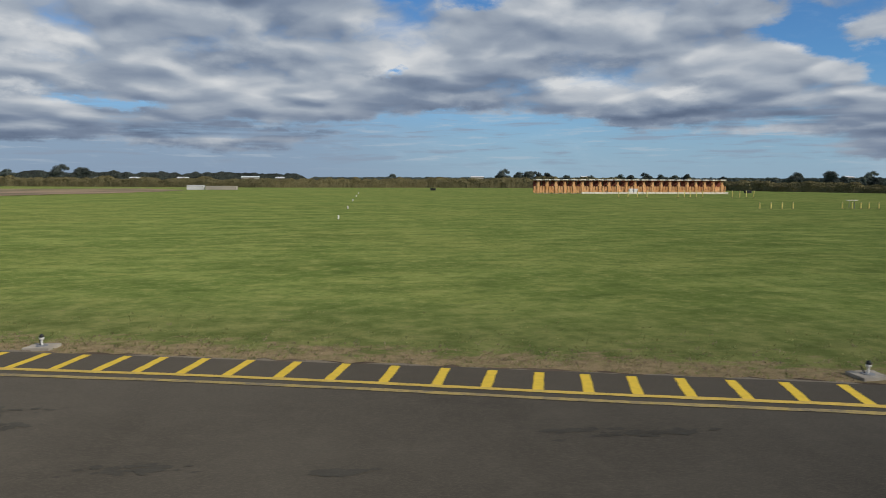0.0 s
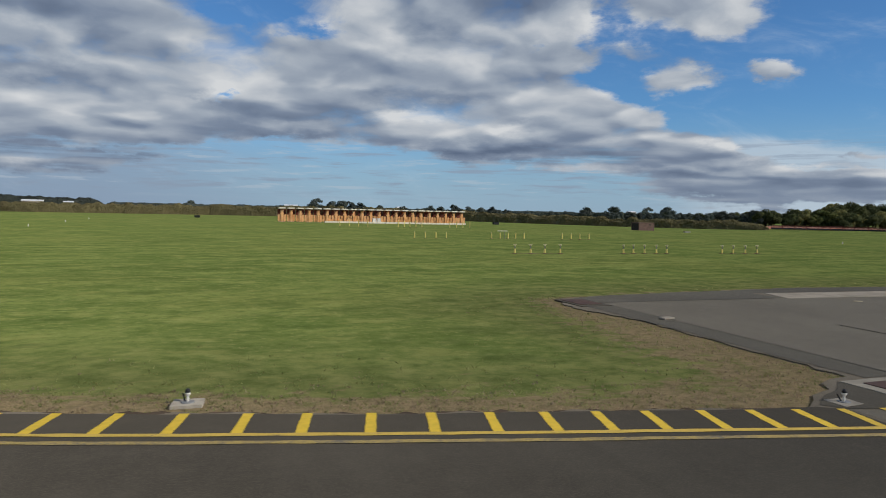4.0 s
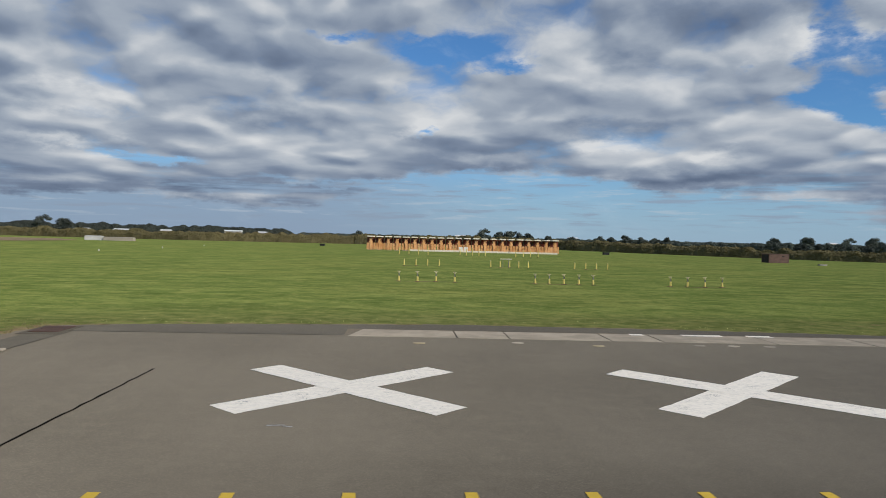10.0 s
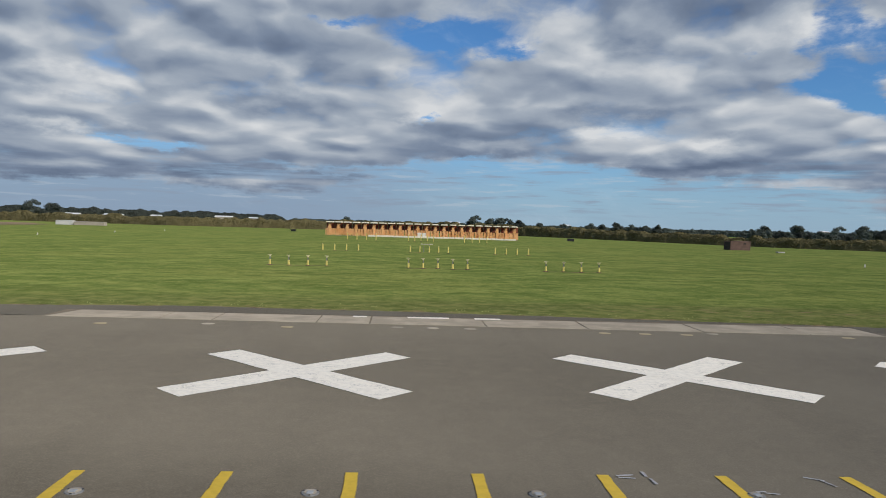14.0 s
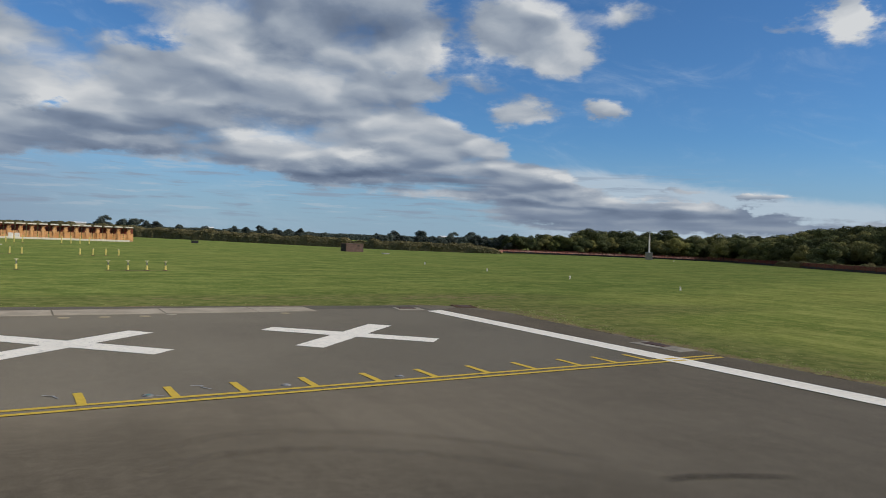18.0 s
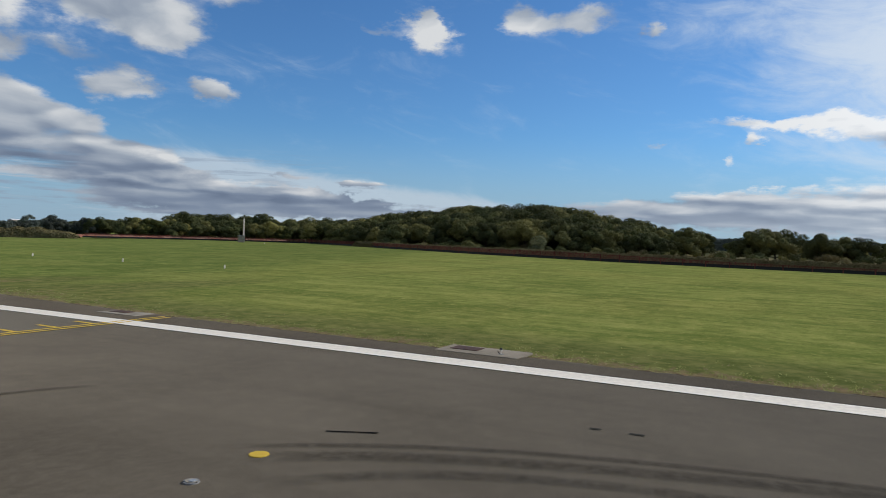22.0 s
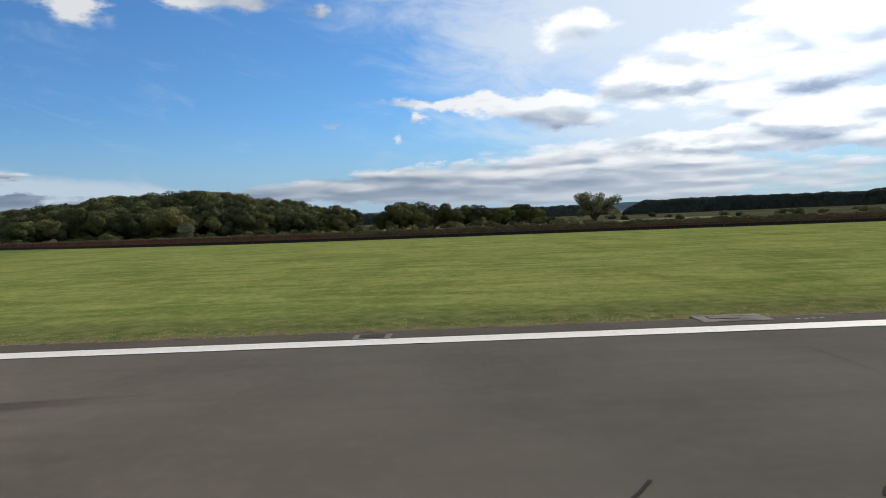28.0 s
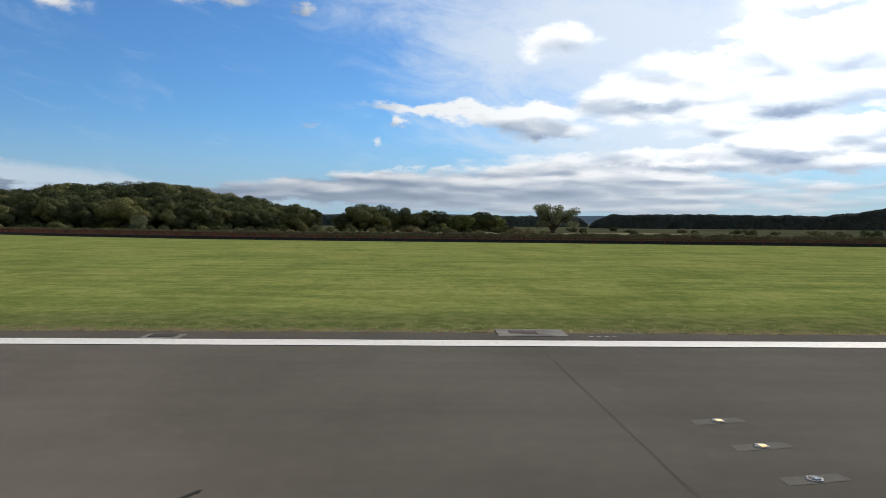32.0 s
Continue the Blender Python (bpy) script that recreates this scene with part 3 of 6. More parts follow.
def sheet(points, z, depth=0.0, rough=0.0, step=0.4, seed=1):
    """A flat polygon with its rim, whose outline may be made uneven."""
    rnd = random.Random(seed)
    ring = []
    for (ax, ay), (bx, by) in zip(points, points[1:] + points[:1]):
        n = max(1, min(400, int(math.hypot(bx - ax, by - ay) / step))) if rough else 1
        for k in range(n):
            f = k / n
            j = rough if k else rough * 0.3
            ring.append((ax + (bx - ax) * f + rnd.uniform(-j, j), ay + (by - ay) * f + rnd.uniform(-j, j)))
    tris = tessellate_polygon([[Vector((x, y, 0)) for x, y in ring]])
    bm = bmesh.new()
    top = [bm.verts.new((x, y, z)) for x, y in ring]
    for tri in tris:
        try:
            bm.faces.new([top[i] for i in tri])
        except ValueError:
            pass
    if depth:
        low = [bm.verts.new((x, y, z - depth)) for x, y in ring]
        for i in range(len(ring)):
            j = (i + 1) % len(ring)
            bm.faces.new((top[i], low[i], low[j], top[j]))
    bm.normal_update()
    for f in bm.faces:
        if abs(f.normal.z) > 0.5 and f.normal.z < 0:
            f.normal_flip()
    return bm


def band(path, offset, width, z, rough=0.0, seed=1):
    """A strip along a line of points, on its left side from offset to offset + width."""
    rnd = random.Random(seed)
    bm = bmesh.new()
    last = None
    for i, (x, y) in enumerate(path):
        a, b = Vector(path[max(0, i - 1)]), Vector(path[min(len(path) - 1, i + 1)])
        n = Vector((-(b - a).y, (b - a).x)).normalized()
        u, v = offset + rnd.uniform(-rough, rough), offset + width + rnd.uniform(-rough, rough)
        now = (bm.verts.new((x + n.x * u, y + n.y * u, z)), bm.verts.new((x + n.x * v, y + n.y * v, z)))
        if last:
            bm.faces.new((last[0], now[0], now[1], last[1]))
        last = now
    return bm


def raise_edge(low_line, high_line, z0, z1):
    """A slope between two lines of points."""
    bm = bmesh.new()
    a = [bm.verts.new((x, y, z0)) for x, y in low_line]
    b = [bm.verts.new((x, y, z1)) for x, y in high_line]
    for i in range(len(a) - 1):
        bm.faces.new((a[i], a[i + 1], b[i + 1], b[i]))
    return bm


def smooth_line(knots, step):
    """Points at even x steps on a smooth line through knots (x rising)."""
    xs, ys = np.array(knots, float).T
    x = np.arange(xs[0], xs[-1] + step / 2, step)
    y = np.interp(x, xs, ys)
    w = max(1, int(1.4 / step))
    pad = np.concatenate([y[:1] + (np.arange(-w, 0) * step) * (y[1] - y[0]) / step, y, y[-1:] + (np.arange(1, w + 1) * step) * (y[-1] - y[-2]) / step])
    y = np.convolve(pad, np.ones(2 * w + 1) / (2 * w + 1), "valid")
    return list(zip(x.tolist(), y.tolist()))

# ---- ground, tarmac ----
EDGE = [(-60, 23.2), (-30, 15.7), (-14, 11.8), (-5.6, 9.82), (0.6, 8.44), (5.2, 7.32), (8.9, 6.32), (12, 5.34), (15, 4.42), (19.1, 3.3), (22.2, 2.65), (24.5, 2.12),
        (25.5, 1.98), (26.1, 2.5), (26.7, 2.75), (27.3, 3.3), (27.85, 3.4), (27.95, 5.1), (28.0, 7.1), (28.05, 10.0), (27.7, 11.6), (27.5, 13.2),
        (28.0, 14.5), (30, 15.2), (34.5, 15.75), (39.8, 16.3), (46.5, 15.95), (53.9, 15.3), (60.1, 14.65), (62.8, 14.2), (65.3, 14.2), (67.3, 13.3),
        (67.7, 10.8), (67.5, 8.6), (66.95, 0), (66.8, -8), (66.8, -17), (67.0, -30), (67.0, -60), (67.0, -700)]
BACK = [(31.4, -700), (31.4, -60), (20, -24), (4, -12), (-60, 4.5)]


def edge_gap(x, y):
    """Distance from a place on the grass to the tarmac's edge."""
    best = 1e9
    for (ax, ay), (bx, by) in zip(EDGE[:-2], EDGE[1:-1]):
        ux, uy = bx - ax, by - ay
        f = np.clip(((x - ax) * ux + (y - ay) * uy) / (ux * ux + uy * uy), 0, 1)
        best = np.minimum(best, np.hypot(x - ax - f * ux, y - ay - f * uy))
    return best


def dryness(x, y):
    """How bare and dry the verge is."""
    gap = edge_gap(x, y)
    reach = np.where(x < 25, 1.05, 0.6) + 2.3 * np.exp(-(((x - 26.3) / 2.1) ** 2 + ((y - 6.2) / 5.0) ** 2))
    d = np.exp(-((gap / reach) ** 2)) * np.where((x > 29) & (y > 10), 0.6, 1.0) * np.where(x > 66.5, 0.85, np.where(x < 25, 1.12, 1.0))
    d = d + 0.3 * np.exp(-(((x - 74) / 9.0) ** 2 + ((y - 11) / 2.6) ** 2))
    d = d + 0.62 * np.exp(-(((x - 71) / 5.0) ** 2 + ((y - 17.6) / 2.0) ** 2)) + 0.4 * np.exp(-(((x - 60) / 9.0) ** 2 + ((y - 18.3) / 1.1) ** 2))
    d = d + np.where(x > 66.5, 0.36, 0.24) * np.exp(-((gap / np.where(x > 66.5, 4.0, 5.5)) ** 2))
    return d


def smooth_step(a, b, v):
    f = np.clip((v - a) / (b - a), 0, 1)
    return f * f * (3 - 2 * f)


def dip(x, y):
    """The low swell under the antenna array and the shallow hollow round the hut."""
    swell = 0.27 * smooth_step(70, 122, y) * smooth_step(15, 28, x) * (1 - smooth_step(76, 95, x)) * (1 - smooth_step(190, 240, y))
    return swell - 0.5 * smooth_step(74, 112, x) * smooth_step(35, 112, y) * (1 - smooth_step(150, 200, x)) * (1 - smooth_step(165, 230, y))


def build_ground():
    def axis(near_lo, near_hi, step):
        out = [-4500, -2500, -1200, -600, -300, -150]
        mid = list(np.arange(near_lo, near_hi + 0.01, step))
        return [v for v in out if v < near_lo - 5] + mid + [v for v in (82, 90, 98, 106, 116, 126, 136, 150, 165, 180, 195, 210, 230, 260, 300, 450, 700, 1200, 2500, 4500) if v > near_hi + 5]

    xs, ys = axis(-40, 110, 0.75), axis(-70, 75, 0.75)
    gx, gy = np.meshgrid(xs, ys)
    fx, fy = gx.ravel(), gy.ravel()
    verts = np.stack([fx, fy, -0.03 + dip(fx, fy)], 1).tolist()
    w = len(xs)
    faces = [(j * w + i, j * w + i + 1, (j + 1) * w + i + 1, (j + 1) * w + i) for j in range(len(ys) - 1) for i in range(w - 1)]
    ob = raw("ground", verts, faces, GRASS, None, "mown green airfield grass with dry verges", "structure", "ground")
    for name, values in (("dry", np.where((abs(fx) < 200) & (abs(fy) < 200), dryness(fx, fy), 0)),
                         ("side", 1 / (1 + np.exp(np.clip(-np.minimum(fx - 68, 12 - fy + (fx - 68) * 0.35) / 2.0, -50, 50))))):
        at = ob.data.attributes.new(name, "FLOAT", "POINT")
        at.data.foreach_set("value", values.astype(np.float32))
    return ob


build_ground()
tarmac_rim = EDGE + BACK
part("runway", sheet([p for p in tarmac_rim], 0.0, 0.06, 0.1, 0.3, 3), RUNWAY, None, "brown-grey runway and taxiway tarmac with ragged grassy edges", "structure", "", "runway")

# the double yellow edge line of the taxiway
YELLOW_LINE = smooth_line([(-40, 17.2), (-14, 10.8), (-6, 8.93), (-2.4, 8.2), (0.2, 7.55), (2.5, 6.93), (5.7, 6.19), (8, 5.58), (10.6, 4.84), (13.7, 3.89), (15.8, 3.27), (21, 1.98), (23.5, 1.42), (25.6, 0.92), (27.1, 0.62), (28.5, 0.5), (30, 0.45), (32.2, 0.39), (36, 0.35), (38.6, 0.38), (41, 0.43), (66.9, 0.36)], 0.35)


def line_y(x):
    xs, ys = zip(*YELLOW_LINE)
    return float(np.interp(x, xs, ys))


west = [p for p in YELLOW_LINE if p[0] <= 25.95]
east = [p for p in YELLOW_LINE if p[0] >= 25.6]
rim_west = [(x, y) for x, y in EDGE if x <= 25.5]
part("taxiway_surface", sheet([(x, y - 0.02) for x, y in west] + [(25.9, -6), (26.5, -9), (27, -16), (5, -10.4), (-39, 0.6)], 0.004, 0.0), TAXI, None, "dark brown-grey taxiway tarmac with rubber stains", "structure", "", "taxiway")
part("taxiway_shoulder", sheet([(x, y - 0.05) for x, y in west if x > -39] + [(25.9, 1.72), (25.55, 1.95)] + [(x, y - 0.05) for x, y in rim_west[::-1] if x > -35], 0.008, 0.0, 0.02, 0.3, 5), SHOULDER, None, "dark grey tarmac shoulder beside the taxiway", "structure", "", "shoulder")
part("apron_surface", sheet([(25.95, 0.2), (66.0, 0.1), (66.0, 13.0), (60.4, 13.35), (28.95, 13.4), (28.9, 3.2), (28.62, 1.0), (27.3, 1.3), (25.95, 1.7)], 0.004, 0.0), APRON, None, "grey-brown tarmac of the closed paved end", "structure", "", "apron")
part("apron_strip", sheet([(28.06, 3.2), (28.88, 3.22), (28.9, 7), (28.95, 13.35), (28.0, 13.3), (28.08, 10), (28.04, 7), (28.0, 5)], 0.008, 0.0, 0.03, 0.3, 6), STRIP_DARK, None, "dark tarmac strip along the grass", "structure", "", "shoulder")
part("apron_patch", sheet([(25.95, 1.75), (27.28, 1.36), (27.42, 2.95), (27.3, 3.1), (26.75, 2.65), (26.2, 2.4), (25.7, 2.0)], 0.008, 0.0, 0.02, 0.2, 7), PATCH, None, "smooth dark tarmac patch round the edge light", "structure", "", "shoulder")
part("apron_back_band", sheet([(28.7, 13.42), (36.4, 13.42), (36.4, 14.85), (60.3, 14.6), (60.3, 13.2), (63.4, 13.1), (65.0, 12.3), (65.2, 14.0), (60.1, 14.57), (53.9, 15.2), (46.5, 15.85), (39.8, 16.2), (34.5, 15.65), (30, 15.1), (28.5, 14.5)], 0.006, 0.0, 0.03, 0.4, 8), STRIP_DARK, None, "dark tarmac band behind the concrete strip", "structure", "", "shoulder")
part("runway_shoulder", sheet([(65.4, 12.2), (65.76, -20), (66.0, -40), (66.4, -160), (66.95, -160), (66.9, -30), (66.7, -17), (66.72, -8), (66.85, 0), (67.4, 8.6), (67.5, 10.8), (66.6, 13.0)], 0.006, 0.0, 0.03, 0.4, 9), SHOULDER_BROWN, None, "dark tarmac shoulder outside the white line", "structure", "", "shoulder")

# the lip of soil where the turf ends, coloured dark for the turf's shadow line
def finer(line, step):
    out = []
    for (ax, ay), (bx, by) in zip(line, line[1:]):
        n = max(1, int(math.hypot(bx - ax, by - ay) / step))
        out += [(ax + (bx - ax) * k / n, ay + (by - ay) * k / n) for k in range(n)]
    return out + [line[-1]]


for k, stretch in enumerate((EDGE[1:13], EDGE[22:32], EDGE[31:38] + [(67.0, -90)])):
    part("verge_soil", band(finer(stretch, 0.22), -0.06, 0.16, -0.017, 0.11, 70 + k), SHADED_SOIL, None, "ragged soil lip along the tarmac, darkened as turf shadow", "structure", "", "soil")

# runway edge line
edge_line = thing("runway_edge_line", 65.18, -10, 0, 0.653, "broad white painted runway edge line on tarmac", "road marking")
for side in (-0.37, 0.24):
    part("border", sheet([(side, 21.85), (side, -150), (side + 0.13, -150), (side + 0.13, 21.95)], 0.0145, 0.0, 0.012, 0.5, 14), WHITE_EDGE, edge_line)
part("stripe", sheet([(-0.375, 21.85), (-0.375, -150), (0.375, -150), (0.375, 22.1)], 0.012, 0.0, 0.008, 0.5, 11), WHITE_LINE, edge_line)

# double yellow lines and their bars
taxi_line = thing("taxiway_edge_marking", 0, 0, 0, 0, "double yellow taxiway edge line with short bars", "road marking")
for off in (-0.15, -0.44):
    part("line", band(west, off + 0.02, 0.115, 0.013, 0.012, 12), YELLOW_OLD if off > -0.3 else YELLOW_FADED, taxi_line, "dirty yellow line" if off > -0.3 else "worn brownish yellow line")
    part("line", band(east, off + 0.015, 0.122, 0.0135, 0.006, 13), YELLOW, taxi_line, "bright fresh yellow line")
BARS = [21.95, 22.66, 23.47, 24.22, 24.93, 25.64, 26.34, 27.08, 27.93, 29.15, 30.43, 31.8, 33.24, 34.76, 36.17, 37.48, 38.8, 40.17, 41.45, 42.87, 44.47, 45.87,
        47.28, 48.72, 50.12, 51.63, 53.04, 54.2, 55.5, 56.82, 58.1, 59.41, 60.7, 62.05, 63.2, 64.3]
BARS = [-26.36 + 0.69 * k for k in range(30)] + [-5.66, -4.98, -4.33, -3.73, -3.08, -2.4, -1.66, -0.94, -0.2, 0.52, 1.17, 1.84, 2.48, 3.09, 3.74, 4.42, 5.08, 5.82] + [6.5, 7.23, 7.9, 8.59, 9.24, 9.91, 10.65, 11.31, 11.98, 12.68, 13.35, 14.04, 14.8, 15.59, 16.43, 17.25, 18.02, 18.86, 19.66, 20.45, 21.22] + BARS
bar_shapes = []
for k in range(4):
    bm = sheet([(-0.072, -0.02), (0.072, -0.02), (0.07, 0.84), (-0.07, 0.84)], 0.0, 0.0, 0.006, 0.12, 20 + k)
    me = bpy.data.meshes.new("bar")
    bm.to_mesh(me)
    bm.free()
    bar_shapes.append(me)
bar_meshes = {}
for i, x in enumerate(BARS):
    y = line_y(x)
    turn = math.atan2(line_y(x + 0.4) - line_y(x - 0.4), 0.8)
    paint_used = YELLOW_BAR if x < 25.5 else YELLOW
    key = (i % 4, paint_used.name)
    if key not in bar_meshes:
        me = bar_shapes[i % 4].copy()
        me.materials.append(paint_used)
        bar_meshes[key] = me
    bar = new("bar", bar_meshes[key])
    bar.parent = taxi_line
    bar.matrix_basis = pose(x, y, 0.0125, 0, 0, math.degrees(turn) + random.uniform(-1.2, 1.2))

# white crosses on the closed end
for x, y, t in ((37.02, 6.62, 44.5), (44.48, 6.63, 44.0), (51.78, 6.77, 44.0), (58.9, 6.58, 43.5)):
    cross = thing("closed_cross", x, y, 0, 0, "worn white painted cross on closed tarmac", "road marking", "crosses on the closed tarmac")
    for s, z in ((1, 0.011), (-1, 0.0135)):
        bm = sheet([(-2.57, -0.39), (2.57, -0.39), (2.57, 0.39), (-2.57, 0.39)], z, 0.0, 0.012, 0.25, int(x * 10) + s)
        bmesh.ops.transform(bm, matrix=pose(0, 0, 0, 0, 0, s * t), verts=bm.verts)
        part("arm", bm, WHITE_X, cross)
        for side in (-0.36, 0.3):
            bm = sheet([(-2.55, side), (2.55, side), (2.55, side + 0.06), (-2.55, side + 0.06)], z + 0.0012, 0.0, 0.012, 0.2, int(x * 10) + s + int(side * 9))
            bmesh.ops.transform(bm, matrix=pose(0, 0, 0, 0, 0, s * t), verts=bm.verts)
            part("border", bm, WHITE_EDGE, cross)

# concrete strip of slabs behind the crosses
strip = thing("concrete_strip", 36.5, 14.0, 0, 0, "weathered concrete drainage strip in long slabs", "pavement", "", "structure")
x = 0.0
slab_rnd = random.Random(4)
while x < 23.6:
    w = min(slab_rnd.choice((2.9, 3.1, 3.3, 1.5)), 23.8 - x)
    lift = slab_rnd.uniform(0.011, 0.018)
    lo = 0.7 if x > 0.1 else 0.2
    bm = bmesh.new()
    top = lambda u: 0.72 - 0.006 * u
    pts = [(x + 0.025, -0.72 - 0.03 * x), (x + w - 0.025, -0.72 - 0.03 * (x + w)), (x + w - 0.025, 0.75 - 0.022 * (x + w)), (x + 0.025 + (0.35 if x < 0.1 else 0), 0.75 - 0.022 * x)]
    part("slab", sheet(pts, lift, 0.05, 0.008, 0.3, int(x * 7)), CONCRETE, strip)
    x += w
for a, b in ((44.95, 45.36), (46.58, 47.83), (48.6, 49.4)):
    mark = thing("paint_bar", (a + b) / 2, 14.42, 0, 0, "short white painted bar on concrete", "road marking", "white bars on the concrete strip")
    part("bar_face", sheet([(-(b - a) / 2, -0.16), ((b - a) / 2, -0.16), ((b - a) / 2, 0.16), (-(b - a) / 2, 0.16)], 0.024, 0.0, 0.01, 0.1, int(a)), WHITE_LINE, mark)


def stud(x, y, material, r=0.14):
    """A filled core where a threshold light was taken out."""
    base = thing("filled_core", x, y, 0, 0, "round pale filled core in tarmac", "manhole", "filled light cores")
    part("filling", disc(bmesh.new(), 0, 0, 0.0, 0.014, r, 18, 1.25), material, base)


for x in (38.5, 43.35, 51.95, 53.08, 54.25, 58.87):
    stud(x, 12.15, plain("yellowed_grout", (0.42, 0.34, 0.2), 0.85, 0.0, 0.1, 9.0) if x == 38.5 else bpy.data.materials["yellowed_grout"])
for x in (41.2, 46.28, 47.26, 48.28, 55.1):
    stud(x, 12.45, CONCRETE_OLD)


# ---- inset lights, pits, cracks, scuffs ----
EPOXY = asphalt("grey_epoxy", 0.185, 1.05, 0.0, 0.0, 0.1)


def inset_light(x, y, lens, name="inset_light", label="flush round taxiway light in a metal ring", pad=None, turn=0.0, glass=0.5):
    t = thing(name, x, y, 0, turn, label, "light", "flush lights")
    if pad:
        part("pad", sheet([(-pad[0], -pad[1]), (pad[0], -pad[1] * 0.75), (pad[0] * 0.9, pad[1]), (-pad[0] * 0.9, pad[1] * 0.8)], 0.004, 0.0, 0.01, 0.15, int(x * 9)), EPOXY, t, "grey epoxy pad")
    ring = part("ring", disc(bmesh.new(), 0, 0, 0.0, 0.018, 0.12, 22), GALV, t)
    bm = disc(bmesh.new(), 0, 0, 0.017, 0.026, 0.085, 18)
    dome = part("dome", bm, CONCRETE_OLD if lens is LENS_GREY else GALV, t)
    part("lens", box((-0.045, -0.08, 0.02), (0.045, 0.02, 0.034), None, 0.006), lens, dome)
    for a in (0, 120, 240):
        part("bolt", disc(bmesh.new(), 0.103 * math.cos(radians(a + 30)), 0.103 * math.sin(radians(a + 30)), 0.017, 0.024, 0.014, 6), BLACK, ring)
    t.scale = (0.8, 0.8, 0.9)
    return t


for k in range(13):
    inset_light(28.74 + 2.39 * k, 0.57 if k < 6 else 0.66, LENS_GREEN if k == 10 else LENS_GREY)
for x, y in ((59.27, -34.55), (58.17, -34.66)):
    inset_light(x, y, LIT_AMBER, "threshold_light", "lit amber flush runway light in a grey pad", (0.5, 0.16), -80)
inset_light(57.06, -34.73, LENS_GREY, "threshold_light", "unlit flush runway light in a grey pad", (0.5, 0.16), -80)
yellow_spot = thing("yellow_disc", 57.8, -11.8, 0, 0, "round yellow painted disc on the runway", "road marking")
part("disc_face", disc(bmesh.new(), 0, 0, 0.002, 0.012, 0.13, 24), YELLOW, yellow_spot)
inset_light(56.66, -11.85, LENS_GREY, "runway_light", "flush grey runway light in tarmac")


def edge_lamp(x, y, lens=LENS_GREY, name="taxiway_light", slab=True, label="small elevated taxiway edge light on a concrete slab"):
    t = thing(name, x, y, 0, random.uniform(-8, 8), label, "light", "elevated edge lights")
    if slab:
        part("slab", sheet([(-0.3, -0.26), (0.27, -0.24), (0.3, 0.24), (-0.26, 0.27)], 0.02, 0.06, 0.012, 0.12, int(x * 3)), CONCRETE_OLD, t)
    part("base", disc(bmesh.new(), 0, 0, 0.015, 0.035, 0.13, 16), GALV, t)
    part("stem", rod(bmesh.new(), (0, 0, 0.03), (0, 0, 0.15), 0.022, 0.02, 10), WHITE_CAP, t)
    bm = bmesh.new()
    rod(bm, (0, 0, 0.13), (0, 0, 0.17), 0.022, 0.05, 12)
    rod(bm, (0, 0, 0.17), (0, 0, 0.2), 0.05, 0.046, 12)
    collar = part("collar", bm, WHITE_CAP, t)
    bm = bmesh.new()
    bmesh.ops.create_uvsphere(bm, u_segments=12, v_segments=8, radius=0.05, matrix=pose(0, 0, 0.215) @ Matrix.Diagonal((1, 1, 1.1, 1)))
    part("dome", bm, BLACK, collar, "black dome")
    part("cable", rod(bmesh.new(), (-0.05, 0.02, 0.03), (-0.09, 0.1, 0.16), 0.016, 0.014, 6), BLACK, t)
    t.scale = (0.75, 0.75, 0.8)
    return t


for x, y in ((-5.8, 10.22), (6.73, 7.4), (16.66, 4.5), (26.2, 2.02)):
    edge_lamp(x, y)


def cover_pit(x, y, w, d, pw, pd, px=0.0, py=0.0, turn=0.0, plate=RUST, concrete=CONCRETE, label="concrete pit with a rusty steel cover"):
    t = thing("service_pit", x, y, 0, turn, label, "manhole", "service pits")
    part("frame", sheet([(-w / 2, -d / 2), (w / 2, -d / 2), (w / 2, d / 2), (-w / 2, d / 2)], 0.02, 0.06, 0.012, 0.25, int(abs(x * 5 + y))), concrete, t)
    cover = part("cover", box((px - pw / 2, py - pd / 2, 0.018), (px + pw / 2, py + pd / 2, 0.034), None, 0.006), plate, t)
    for s in (-1, 1):
        part("lifting_eye", disc(bmesh.new(), px + s * pw * 0.38, py, 0.033, 0.04, 0.03, 8), BLACK, cover)
    return t


pit = cover_pit(27.98, 2.12, 1.28, 1.95, 0.64, 1.08, -0.06, 0.2, 1.5, RUST, CONCRETE_PIT, "broken concrete pit with a rusty steel cover and tarred cracks")
for k, pts in enumerate(([(28.6, 3.2), (28.75, 1.0)], [(28.75, 1.0), (27.35, 1.28)], [(28.62, 1.28), (28.1, 1.36), (27.4, 1.5)], [(28.5, 1.9), (28.3, 1.5), (28.32, 1.1)], [(28.32, 1.45), (28.68, 1.42)])):
    bm = bmesh.new()
    last = None
    rr = random.Random(k)
    path_pts = [(a[0] + (b[0] - a[0]) * f, a[1] + (b[1] - a[1]) * f) for a, b in zip(pts, pts[1:]) for f in (0, 0.25, 0.5, 0.75)] + [pts[-1]]
    path_pts = [(px + rr.uniform(-0.02, 0.02), py + rr.uniform(-0.02, 0.02)) for px, py in path_pts]
    w = 0.1 if k == 0 else 0.06
    seam = part("tar_seam", band(path_pts, -w / 2, w, 0.026, 0.015, k), TAR, pit, "black tar seam")
    seam.matrix_parent_inverse = pit.matrix_basis.inverted()
cover_pit(28.35, 13.5, 1.05, 1.7, 0.78, 1.2, 0.0, 0.1, 2, RUST, PATCH, "sunken pit with a rusty red steel cover")
